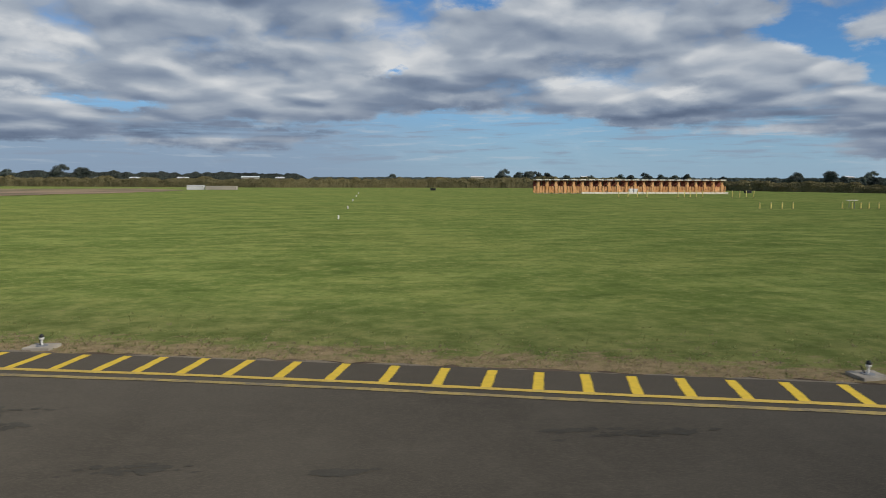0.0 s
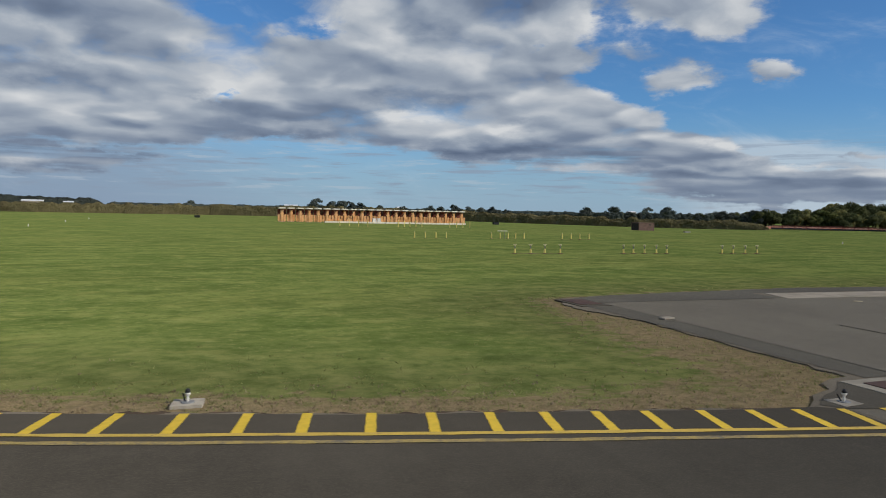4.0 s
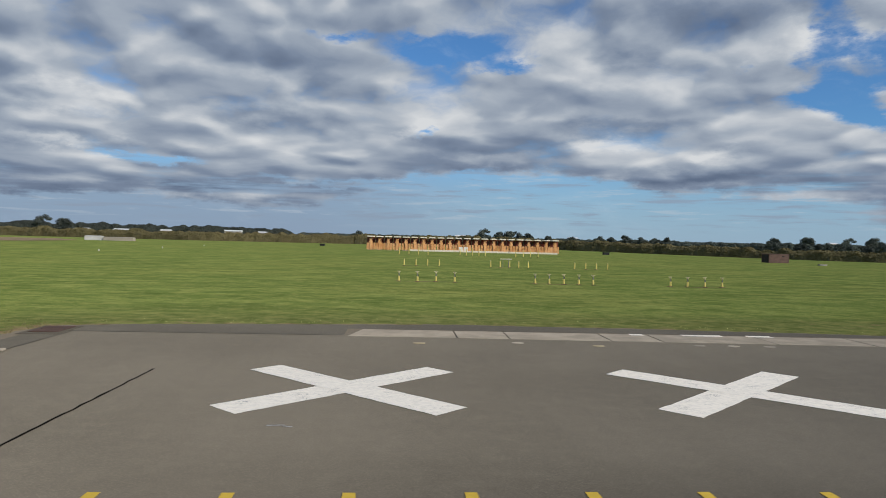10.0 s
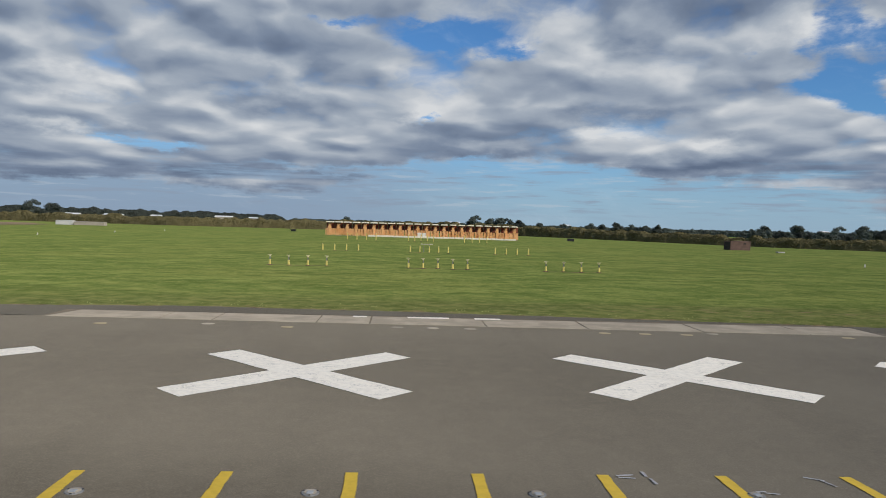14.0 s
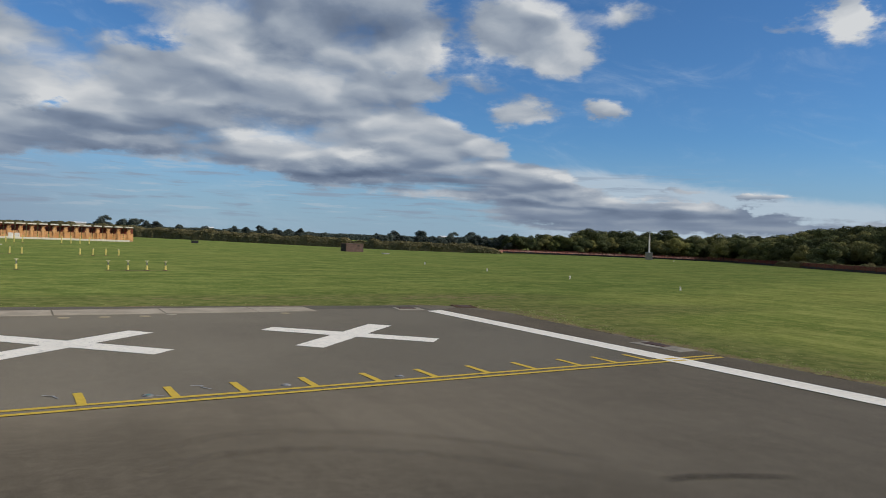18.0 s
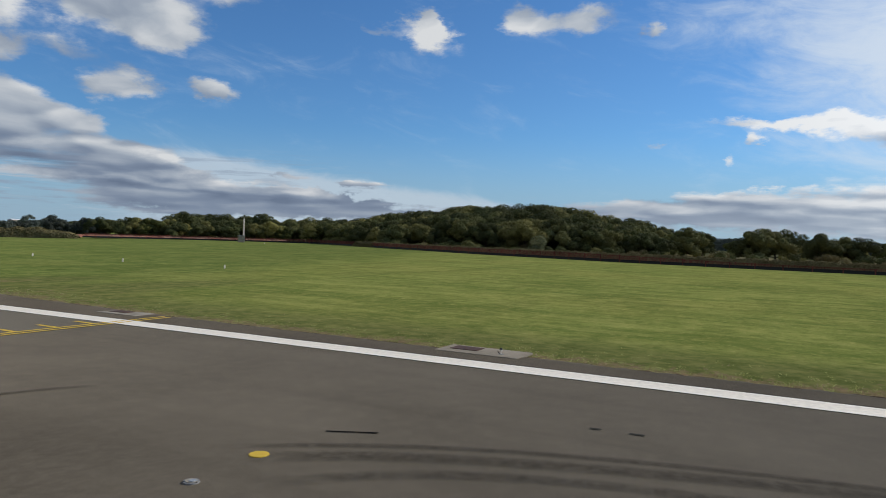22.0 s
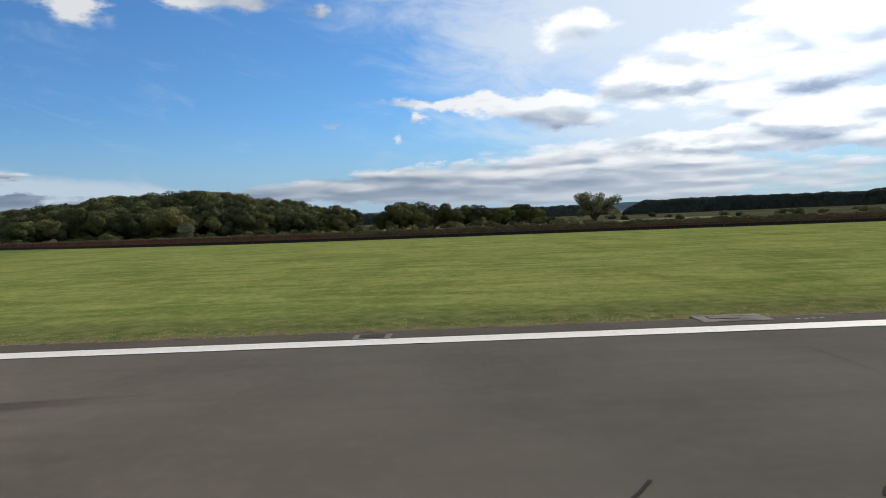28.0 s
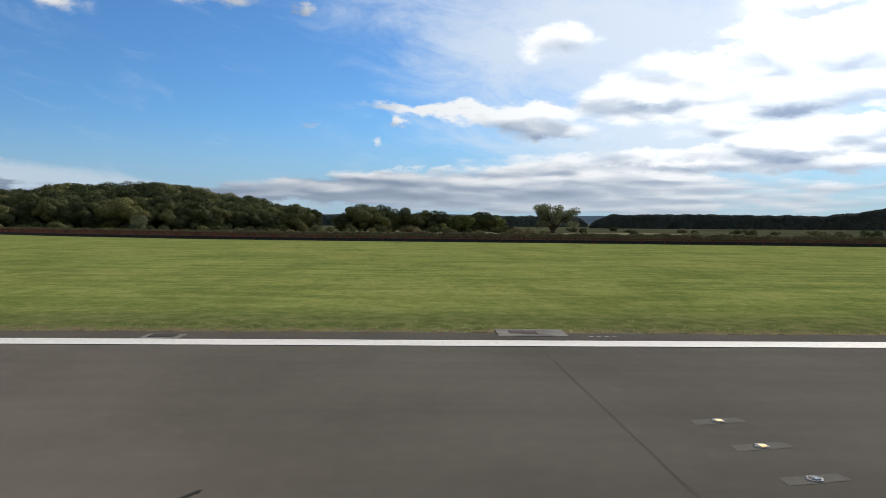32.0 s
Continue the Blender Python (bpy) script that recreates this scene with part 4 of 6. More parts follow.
cover_pit(64.2, 12.75, 1.1, 1.0, 0.7, 0.5, -0.05, 0.2, -12, RUST, CONCRETE_OLD)
cover_pit(67.2, 13.3, 0.9, 1.2, 0.5, 0.8, 0, 0, -20, RUST, SOIL, "sunken pit with a rusty cover in bare soil")
cover_pit(66.92, -10.8, 1.05, 2.2, 0.5, 0.75, 0.12, 0.5, 0)
cover_pit(66.08, -24.06, 0.6, 0.92, 0.42, 0.62, 0, 0, 0, PATCH, CONCRETE_OLD, "small concrete pit frame with a tarred cover")
cover_pit(66.95, -32.9, 1.05, 1.7, 0.42, 0.7, 0.05, 0.2, 0, RUST, CONCRETE_OLD)
cover_pit(66.6, 1.9, 0.8, 1.8, 0.4, 0.8, 0.1, 0.3, 2, RUST, CONCRETE_OLD)
edge_lamp(66.77, -11.33, LENS_GREY, "runway_edge_light", False, "small white elevated runway edge light on a concrete pit").scale = (0.65, 0.65, 0.65)
block = thing("concrete_block", 28.86, 9.9, 0, 8, "loose flat pale concrete block on tarmac", "block")
part("stone", box((-0.2, -0.12, 0.008), (0.2, 0.12, 0.07), None, 0.02), CONCRETE, block)


def crack(name, pts, width, seed, label, material=TAR, rough=0.012, z=0.011):
    rr = random.Random(seed)
    full = []
    for (ax, ay), (bx, by) in zip(pts, pts[1:]):
        n = max(2, int(math.hypot(bx - ax, by - ay) / 0.3))
        full += [(ax + (bx - ax) * k / n, ay + (by - ay) * k / n) for k in range(n)]
    full = [(x + rr.uniform(-rough, rough), y + rr.uniform(-rough, rough)) for x, y in full] + [pts[-1]]
    return part(name, band(full, -width / 2, width, z, width * 0.16, seed), material, None, label, "", "", "crack")


RUNWAY_JOINT = plain("joint_filler", (0.1, 0.092, 0.078), 0.95, 0.0, 0.1, 4.0)
crack("sealed_crack", [(33.0, 8.1), (32.9, 2.3)], 0.05, 1, "long straight black tar-sealed joint in tarmac")
crack("sealed_crack", [(32.9, 2.2), (32.82, 0.2), (32.76, -1.4)], 0.06, 2, "long straight black tar-sealed joint in tarmac")
crack("sealed_crack", [(29.18, 1.73), (30.13, 0.85)], 0.045, 3, "short black tar-sealed crack in tarmac")
crack("tarmac_joint", [(64.7, -32.85), (60.2, -33.09), (52.0, -33.5)], 0.008, 4, "thin dark construction joint across the runway", RUNWAY_JOINT)
crack("tarmac_joint", [(28.92, 3.2), (28.97, 13.4)], 0.03, 5, "dark tarmac joint along the strip", RUNWAY_JOINT)
crack("tarmac_joint", [(28.9, 13.42), (36.4, 13.42)], 0.03, 6, "dark tarmac joint along the strip", RUNWAY_JOINT)
crack("scrape", [(59.1, -11.85), (59.42, -12.53)], 0.05, 7, "short black scrape on the runway")
crack("scrape", [(61.4, -15.03), (61.43, -15.19)], 0.06, 8, "short dark scrape on the runway", RUBBER)
crack("scrape", [(61.44, -15.6), (61.46, -15.82)], 0.06, 9, "short dark scrape on the runway", RUBBER)
crack("scrape", [(56.1, -27.9), (56.62, -28.24)], 0.05, 10, "short faint brown scrape on the runway", RUBBER)
crack("scrape", [(56.1, -30.3), (56.35, -30.48)], 0.04, 14, "short faint brown scrape on the runway", RUBBER)


def skid(pts, width, seed, material=FILM):
    xs = np.array(pts, float)
    t = np.linspace(0, 1, len(xs))
    k = min(3, len(xs) - 1)
    fx, fy = np.polyfit(t, xs[:, 0], k), np.polyfit(t, xs[:, 1], k)
    tt = np.linspace(0, 1, 40)
    line = [(float(np.polyval(fx, s)), float(np.polyval(fy, s))) for s in tt]
    verts, faces, film = [], [], []
    for i, (x, y) in enumerate(line):
        a, b = Vector(line[max(0, i - 1)]), Vector(line[min(39, i + 1)])
        n = Vector((-(b - a).y, (b - a).x)).normalized()
        fade = min(1.0, i / 7, (39 - i) / 7)
        for j, (u, f) in enumerate(((-1.0, 0.0), (-0.55, 0.75), (0.0, 1.0), (0.55, 0.75), (1.0, 0.0))):
            verts.append((x + n.x * u * width, y + n.y * u * width, 0.0095 + 0.0004 * (seed % 8)))
            film.append(f * fade)
            if i and j:
                q = i * 5 + j
                faces.append((q - 6, q - 1, q, q - 5))
    ob = raw("tyre_mark", verts, faces, material, None, "soft dark curved tyre mark and broad dark band on tarmac", "", "tyre mark")
    tagged(ob, "soft dark curved tyre mark and broad dark band on tarmac", "tyre mark", "tyre marks")
    ob.data.attributes.new("film", "FLOAT", "POINT").data.foreach_set("value", np.array(film, np.float32))


skid([(57.65, -11.06), (58.66, -12.46), (59.3, -13.56), (60.0, -15.76), (60.7, -18.16), (61.0, -21.26)], 0.13, 1)
skid([(57.47, -11.76), (58.56, -13.26), (59.5, -15.26), (60.26, -18.16), (60.6, -20.16)], 0.24, 2)
skid([(57.0, -12.46), (58.0, -13.56), (58.7, -14.86), (59.3, -16.96), (59.7, -20.16)], 0.2, 3)
skid([(56.2, -12.76), (57.2, -14.06), (58.0, -15.76), (58.5, -18.16), (58.8, -22.16)], 0.26, 4, FILM_FAINT)
skid([(55.4, -13.06), (56.4, -14.56), (57.2, -16.36), (57.7, -18.76), (58.0, -23.16)], 0.3, 9, FILM_FAINT)
skid([(57.41, -6.13), (58.17, -6.28), (59.26, -6.87)], 0.13, 5)
skid([(52.4, -2.44), (53.54, -2.25), (55.0, -2.75), (56.7, -4.3), (58.2, -6.6)], 0.16, 6, FILM_FAINT)
skid([(52.0, -3.3), (53.6, -3.1), (55.3, -4.0), (56.9, -6.0)], 0.16, 7, FILM_FAINT)
skid([(53.5, -5.8), (54.06, -6.38), (54.45, -7.01), (55.04, -7.94), (55.5, -8.9)], 0.11, 10)
skid([(58.2, -16.36), (58.4, -16.76), (58.45, -17.36)], 0.42, 8)
# Broad dark band over the tarmac along the turn, fading at its rims.
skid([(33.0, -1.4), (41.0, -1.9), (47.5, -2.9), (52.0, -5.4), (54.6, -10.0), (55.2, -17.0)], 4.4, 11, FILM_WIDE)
stain_rnd = random.Random(17)
for k, (x, y, w, d) in enumerate(((-5.1, 6.85, 0.9, 0.16), (-4.6, 6.3, 0.5, 0.1), (-2.6, 4.95, 0.5, 0.1), (-0.63, 4.7, 0.22, 0.08), (1.9, 5.6, 0.35, 0.06), (2.7, 5.45, 0.7, 0.09), (8.1, 2.75, 1.6, 0.12), (3.7, 3.6, 0.16, 0.06))):
    bm = bmesh.new()
    for q in range(int(30 + 50 * w)):
        cx, cy, r = x + stain_rnd.gauss(0, w * 0.55), y + stain_rnd.gauss(0, d * 0.6), stain_rnd.uniform(0.012, 0.065)
        ring = [bm.verts.new((cx + r * stain_rnd.uniform(0.6, 2.0) * math.cos(a), cy + r * stain_rnd.uniform(0.4, 0.9) * math.sin(a), 0.0085 + 0.00002 * q)) for a in np.linspace(0, 6.283, 9)[:-1]]
        bm.faces.new(ring)
    part("oil_stain", bm, RUBBER, None, "dark blotchy stain on taxiway tarmac", "stuff", "", "stain")

# sprayed marks that cannot be read
for x, y, bars in ((49.15, 1.2, ((-0.22, 0.05, 0.28, 0.06, 10), (-0.22, -0.06, 0.26, 0.05, -8), (0.1, 0.1, 0.06, 0.22, 0), (0.14, -0.2, 0.06, 0.26, 4))),
                   (51.27, 1.12, ((-0.1, 0.06, 0.3, 0.05, -30), (0.02, -0.12, 0.05, 0.3, 20))),
                   (53.62, 1.06, ((-0.12, 0.1, 0.3, 0.06, -15), (0.02, -0.22, 0.06, 0.36, 25))),
                   (50.41, 0.74, ((-0.12, 0.02, 0.24, 0.05, 12), (0.06, -0.04, 0.2, 0.05, -14))),
                   (52.77, 0.6, ((-0.08, 0.02, 0.2, 0.05, 6), (0.05, -0.06, 0.16, 0.05, -8))),
                   (36.3, 3.9, ((-0.15, 0.0, 0.35, 0.06, 8), (0.1, -0.08, 0.2, 0.05, -20))),
                   (66.45, -34.3, ((0, 0, 0.12, 0.14, 0), (0, -0.25, 0.12, 0.12, 0), (0, -0.5, 0.12, 0.14, 0), (0, -0.75, 0.12, 0.13, 0)))):
    t = thing("sprayed_mark", x, y, 0, 0, "pale sprayed survey mark on tarmac", "road marking", "sprayed marks")
    for i, (bx, by, w, d, a) in enumerate(bars):
        w, d = (w * 0.75, d * 0.6) if w > d else (w * 0.6, d * 0.75)
        bx, by = bx * 0.75, by * 0.75
        bm = sheet([(-w / 2, -d / 2), (w / 2, -d / 2), (w / 2, d / 2), (-w / 2, d / 2)], 0.013 + 0.001 * i, 0.0, 0.006, 0.06, i)
        bmesh.ops.transform(bm, matrix=pose(bx, by, 0, 0, 0, a), verts=bm.verts)
        part("bar", bm, SPRAY, t)

# ---- approach lights, antenna array, hut, markers ----
def approach_light(x, y, h, lamp=True):
    t = thing("approach_light", x, y, float(dip(x, y)) - 0.03, 0, "yellow approach light on a short post in grass", "light", "approach lights on yellow posts")
    part("footing", box((-0.16, -0.16, -0.05), (0.16, 0.16, 0.03), None, 0.01), SOIL, t)
    part("post", rod(bmesh.new(), (0, 0, 0.05), (0, 0, h * 0.58 if lamp else h - 0.08), 0.07, 0.062, 10), POST_YELLOW, t)
    if lamp:
        part("neck", rod(bmesh.new(), (0, 0, h * 0.58), (0, 0, h - 0.06), 0.03, 0.03, 8), GALV, t)
        bm = bmesh.new()
        rod(bm, (0, -0.04, h - 0.03), (0, 0.09, h), 0.05, 0.062, 14)
        rod(bm, (0, -0.09, h - 0.04), (0, -0.04, h - 0.03), 0.03, 0.05, 14)
        housing = part("lamp_housing", bm, LAMP_YELLOW, t, "dull yellow lamp housing")
        part("shield", box((-0.13, -0.05, h + 0.02), (0.13, 0.08, h + 0.055), None, 0.012), LAMP_YELLOW, t)
        part("lens", rod(bmesh.new(), (0, 0.09, h), (0, 0.098, h + 0.002), 0.052, 0.048, 14), LENS_GREY, housing, "grey glass lens")
    else:
        part("cap", rod(bmesh.new(), (0, 0, h - 0.08), (0, 0, h - 0.02), 0.05, 0.035, 10), LAMP_YELLOW, t)
    part("cable", rod(bmesh.new(), (0.06, 0.03, 0.02), (0.05, 0.02, h * 0.8), 0.014, 0.014, 5), BLACK, t)
    return t


ROWS = [(39.0, 0.62, True, (37.86, 39.07, 40.27, 41.49, 46.8, 47.76, 48.72, 49.69, 50.66, 55.85, 57.05, 58.25, 59.45)),
        (65.0, 0.72, False, (38.3, 39.5, 40.7, 41.9, 47.2, 48.17, 49.14, 50.1, 51.08, 55.95, 57.1, 58.25, 59.4)),
        (104.0, 1.15, False, (37.7, 39.2, 40.7, 42.2, 47.3, 48.3, 49.3, 50.3, 51.3, 56.2, 57.4, 58.6, 59.8))]
first_kinds = {}
for y, h, lamp, xs in ROWS:
    for i, x in enumerate(xs):
        if y not in first_kinds:
            first_kinds[y] = approach_light(x, y, h, lamp)
        else:
            copy_thing(first_kinds[y], pose(x, y + random.uniform(-0.1, 0.1), float(dip(x, y)) - 0.03, random.uniform(-1.5, 1.5), random.uniform(-1.5, 1.5), random.uniform(-4, 4)))
panel = thing("light_bar", 48.9, 66.0, -0.03, 0, "pale horizontal light bar on two thin posts", "light")
part("bar_body", box((-0.6, -0.09, 0.82), (0.6, 0.09, 0.89), None, 0.02), CREAM, panel)
for s in (-0.3, 0.3):
    part("post", rod(bmesh.new(), (s, 0, 0), (s, 0, 0.83), 0.024, 0.022, 8), GALV, panel)
# cable ducts between the posts of the first rows
for y, a, b in ((39.1, 37.6, 41.8), (39.0, 46.5, 51.0), (38.9, 55.6, 59.8), (65.1, 38.0, 42.2), (65.0, 47.0, 51.3), (65.0, 55.6, 59.7)):
    part("duct_trench", sheet([(a, y - 0.14), (b, y - 0.1), (b, y + 0.14), (a, y + 0.1)], -0.022, 0.0, 0.05, 0.3, int(a + y)), SOIL, None, "bare soil strip over buried cables", "structure", "", "soil")


def antenna(m):
    """One log-periodic antenna of the localiser on its frame."""
    t = new("localiser_antenna")
    t.matrix_basis = m
    tagged(t, "orange steel antenna frame with dark red panel and white boom", "antenna", "antennas of the localiser array")
    for x, y in ((-0.45, -0.7), (0.45, -0.7), (-0.45, 0.9), (0.45, 0.9)):
        part("leg", rod(bmesh.new(), (x, y, 0.0), (x * 0.55, y * 0.75, 2.35), 0.055, 0.045, 6), ORANGE, t)
    for y in (-0.62, 0.8):
        part("brace", rod(bmesh.new(), (-0.42, y, 0.3), (0.3, y * 0.85, 1.9), 0.035, 0.035, 5), ORANGE, t)
        part("brace", rod(bmesh.new(), (0.42, y, 0.3), (-0.3, y * 0.85, 1.9), 0.035, 0.035, 5), ORANGE, t)
    part("panel", box((-0.82, 0.62, 1.35), (0.82, 0.68, 2.5), None, 0.01), RED_PANEL, t, "dark red rear panel")
    part("back_sheet", box((-0.78, 0.7, 0.25), (0.78, 0.74, 1.33), None, 0.01), ORANGE, t, "orange lower rear sheet")
    for k in range(6):
        part("slat", box((-0.8 + 0.28 * k, -0.66, 0.12), (-0.8 + 0.28 * k + 0.2, -0.63, 1.42 + 0.06 * (k % 2)), None, 0.006), ORANGE, t)
    part("column", box((-0.18, -0.82, 0.0), (0.18, -0.68, 2.4), None, 0.02), ORANGE, t)
    part("knee", box((-0.34, -0.8, 1.45), (0.34, -0.69, 1.75), None, 0.02), ORANGE, t)
    part("boom", box((-0.64, -1.3, 2.56), (0.64, 1.25, 2.8), None, 0.05), CREAM, t, "white plastic boom cover")
    part("boom_rail", box((-0.3, -1.0, 2.36), (0.3, 1.0, 2.56), None, 0.02), RED_PANEL, t)
    part("foot", box((-0.65, -0.95, -0.1), (0.65, 1.1, 0.05), None, 0.03), CONCRETE, t)
    return t


ARRAY_A, ARRAY_B, ARRAY_N = Vector((31.9, 133.9, 0)), Vector((68.6, 132.0, 0)), 22
tilt = math.degrees(math.atan2(ARRAY_B.y - ARRAY_A.y, ARRAY_B.x - ARRAY_A.x))
made = None
for k in range(ARRAY_N):
    p = ARRAY_A.lerp(ARRAY_B, k / (ARRAY_N - 1))
    m = pose(p.x, p.y, float(dip(p.x, p.y)) - 0.03, 0, 0, tilt)
    made = antenna(m) if made is None else copy_thing(made, m)
mid = ARRAY_A.lerp(ARRAY_B, 0.497)
for s in (-0.48, 0.48):
    cab = thing("equipment_cabinet", mid.x + s, mid.y - 2.3, float(dip(mid.x, mid.y - 2.3)) - 0.03, tilt, "white equipment cabinet in front of the antennas", "cabinet", "white cabinets of the array")
    part("body", box((-0.38, -0.3, 0.15), (0.38, 0.3, 1.0), None, 0.03), WHITE_CAP, cab)
    door = part("door", box((-0.33, -0.325, 0.2), (0.33, -0.302, 0.95), None, 0.008), WHITE_CAP, cab)
    part("handle", box((0.24, -0.35, 0.55), (0.27, -0.327, 0.67), None, 0.004), GALV, door)
    part("plinth", box((-0.42, -0.34, 0.0), (0.42, 0.34, 0.15), None, 0.01), CONCRETE, cab)
path_w = thing("array_footpath", 52.9, 129.6, float(dip(52.9, 129.6)) - 0.03, tilt, "cream concrete kerb in front of the antenna array", "kerb")
for k in range(12):
    part("kerb_slab", box((-13.2 + 2.4 * k, -0.4, 0.0), (-13.2 + 2.4 * k + 2.36, 0.4, 0.32), None, 0.02), CREAM, path_w)

# brown hut beside the field
hut = thing("equipment_hut", 116.0, 135.1, float(dip(116.0, 135.1)) - 0.05, 0, "small flat-roofed brown brick hut on grass", "hut")
part("wall", box((-2.1, -1.55, 0), (2.1, -1.4, 1.75)), BROWN_BRICK, hut)
part("wall", box((-2.1, 1.4, 0), (2.1, 1.55, 1.75)), BROWN_BRICK, hut)
part("wall", box((1.95, -1.39, 0), (2.1, 1.39, 1.75)), BROWN_BRICK, hut)
part("wall", box((-2.1, -1.39, 0), (-1.95, 1.39, 1.75)), BROWN_BRICK, hut)
part("roof", box((-2.15, -1.6, 1.75), (2.15, 1.6, 1.88), None, 0.03), BROWN_BRICK, hut, "flat brown roof")
# Door widened over most of the west wall, its dark colour standing for shade.
hut_door = part("door", box((-2.15, -1.3, 0.05), (-2.11, 1.25, 1.68), None, 0.01), DARK_DOOR, hut, "dark timber door widened to darken the shaded west wall")
part("handle", box((-2.19, 0.3, 0.8), (-2.152, 0.38, 0.95), None, 0.006), GALV, hut_door)
part("vent", box((0.6, -1.59, 1.25), (1.1, -1.56, 1.5), None, 0.01), DARK_DOOR, hut)


def marker(x, y, z=0.34):
    t = thing("marker_post", x, y, float(dip(x, y)) - 0.03, random.uniform(-20, 20), "short white marker post in the grass", "post", "white marker posts")
    part("board", box((-0.055, -0.035, 0.02), (0.055, 0.035, z * 0.85), None, 0.012), WHITE_CAP, t)
    part("spike", rod(bmesh.new(), (0, 0, -0.1), (0, 0, 0.06), 0.03, 0.03, 6), GALV, t)


for x, y in ((-2.8, 48.4), (-2.8, 66.5), (-3.0, 91.0), (-3.2, 117.0), (-3.4, 143.0), (90.0, 20.8), (90.3, 32.5), (89.9, 44.0), (91.5, 59.0), (188.1, 104.6)):
    marker(x, y)
for x, y in ((16.0, 190.0), (84.5, 150.0), (117.5, 121.0)):
    t = thing("junction_box", x, y, float(dip(x, y)) - 0.03, 0, "low dark junction box on the grass" if y > 130 else "low pale concrete cover on the grass", "box")
    part("case", box((-0.7, -0.4, 0.0), (0.7, 0.4, 0.55 if y > 130 else 0.2), None, 0.05), BLACK if y > 130 else WALL_PALE, t)
    part("lid", box((-0.75, -0.45, 0.55 if y > 130 else 0.2), (0.75, 0.45, 0.62 if y > 130 else 0.26), None, 0.02), BLACK if y > 130 else CONCRETE, t)

# ---- the fence along the east side ----
FENCE = [(117, -176), (131, -116), (141, -76), (147, -42), (151, -12), (157, 10), (169, 36), (190, 70), (213, 106), (206, 128), (191, 142), (171, 152)]


def along(line, step):
    out = []
    for (ax, ay), (bx, by) in zip(line, line[1:]):
        n = max(1, round(math.hypot(bx - ax, by - ay) / step))
        out += [(ax + (bx - ax) * k / n, ay + (by - ay) * k / n) for k in range(n)]
    return out + [line[-1]]


fence = thing("boundary_fence", 0, 0, -0.03, 0, "long dark red-brown slatted boundary fence", "fence")
posts = along(FENCE, 3.2)
post_bm = box((-0.06, -0.06, -0.1), (0.06, 0.06, 1.5), None, 0.01)
post_me = bpy.data.meshes.new("post")
post_bm.to_mesh(post_me)
post_bm.free()
post_me.materials.append(FENCE_RED)
rnd = random.Random(8)
slat_v, slat_f = [], []
for (ax, ay), (bx, by) in zip(posts, posts[1:]):
    ob = new("post", post_me)
    ob.parent = fence
    tall = 0.62 + 0.38 * float(smooth_step(-20, 15, ay))
    ob.matrix_basis = pose(ax, ay, 0, rnd.uniform(-2, 2), rnd.uniform(-2, 2), rnd.uniform(0, 40)) @ Matrix.Diagonal((1, 1, 0.76 * tall, 1))
    part("rail", rod(bmesh.new(), (ax, ay, 1.05 * tall), (bx, by, 1.05 * tall), 0.035, 0.035, 5), FENCE_RED, fence)
    ln = math.hypot(bx - ax, by - ay)
    ux, uy = (bx - ax) / ln, (by - ay) / ln
    # Black board added along the foot, standing in for a dark line of shade.
    part("kick_board", box((-ln / 2, -0.03, 0.0), (ln / 2, 0.03, 0.42), Matrix.Translation(((ax + bx) / 2, (ay + by) / 2, 0)) @ Matrix.Rotation(math.atan2(uy, ux), 4, "Z")), BLACK, fence)
    n = int(ln / 0.17)
    for k in range(n):
        s = (k + 0.5) * ln / n
        h, w = tall * rnd.uniform(0.95, 1.25), rnd.uniform(0.025, 0.05)
        cx, cy = ax + ux * s, ay + uy * s
        i = len(slat_v)
        for du, z in ((-w, 0.02), (w, 0.02), (w, h), (-w, h)):
            for dn in (-0.012, 0.012):
                slat_v.append((cx + ux * du - uy * dn, cy + uy * du + ux * dn, z))
        for q in ((0, 2, 4, 6), (1, 7, 5, 3), (0, 1, 3, 2), (2, 3, 5, 4), (4, 5, 7, 6), (6, 7, 1, 0)):
            slat_f.append(tuple(i + j for j in q))
raw("slats", slat_v, slat_f, FENCE_RED, fence, "", "stuff")

mast = thing("slim_mast", 211.0, 133.4, -0.03, 0, "tall slim pale mast beside a small cabin", "mast")
part("pole", rod(bmesh.new(), (0, 0, 0), (0, 0, 6.7), 0.26, 0.18, 8), WHITE_CAP, mast)
part("tip", rod(bmesh.new(), (0, 0, 6.7), (0, 0, 7.3), 0.08, 0.05, 6), WHITE_CAP, mast)
part("base_block", box((-0.8, -0.8, 0), (0.8, 0.8, 0.4), None, 0.05), CONCRETE, mast)
cabin = thing("mast_cabin", 191.0, 115.3, -0.03, 140, "small weathered grey-brown cabin beside the mast", "cabin")
part("body", box((-0.85, -0.75, 0), (0.85, 0.75, 1.75), None, 0.03), CONCRETE_OLD, cabin)
part("roof", box((-0.92, -0.82, 1.75), (0.92, 0.82, 1.86), None, 0.02), ROOF_GREY, cabin)
part("door", box((-0.4, -0.79, 0.05), (0.4, -0.76, 1.6), None, 0.01), DARK_DOOR, cabin)
part("rough_field", sheet([(118, -181), (132, -116), (143, -74), (153, -12), (160, 9), (173, 36), (194, 70), (219, 106), (209, 132), (194, 146), (178, 158), (230, 235), (420, 240), (640, 60), (640, -330), (380, -420)], 0.03, 0.0, 0.8, 6.0, 6), plain("rough_pasture", (0.082, 0.095, 0.045), 0.95, 0.0, 0.2, 0.12, (0.16, 0.135, 0.072)), None, "rough olive pasture beyond the fence", "structure", "", "field")
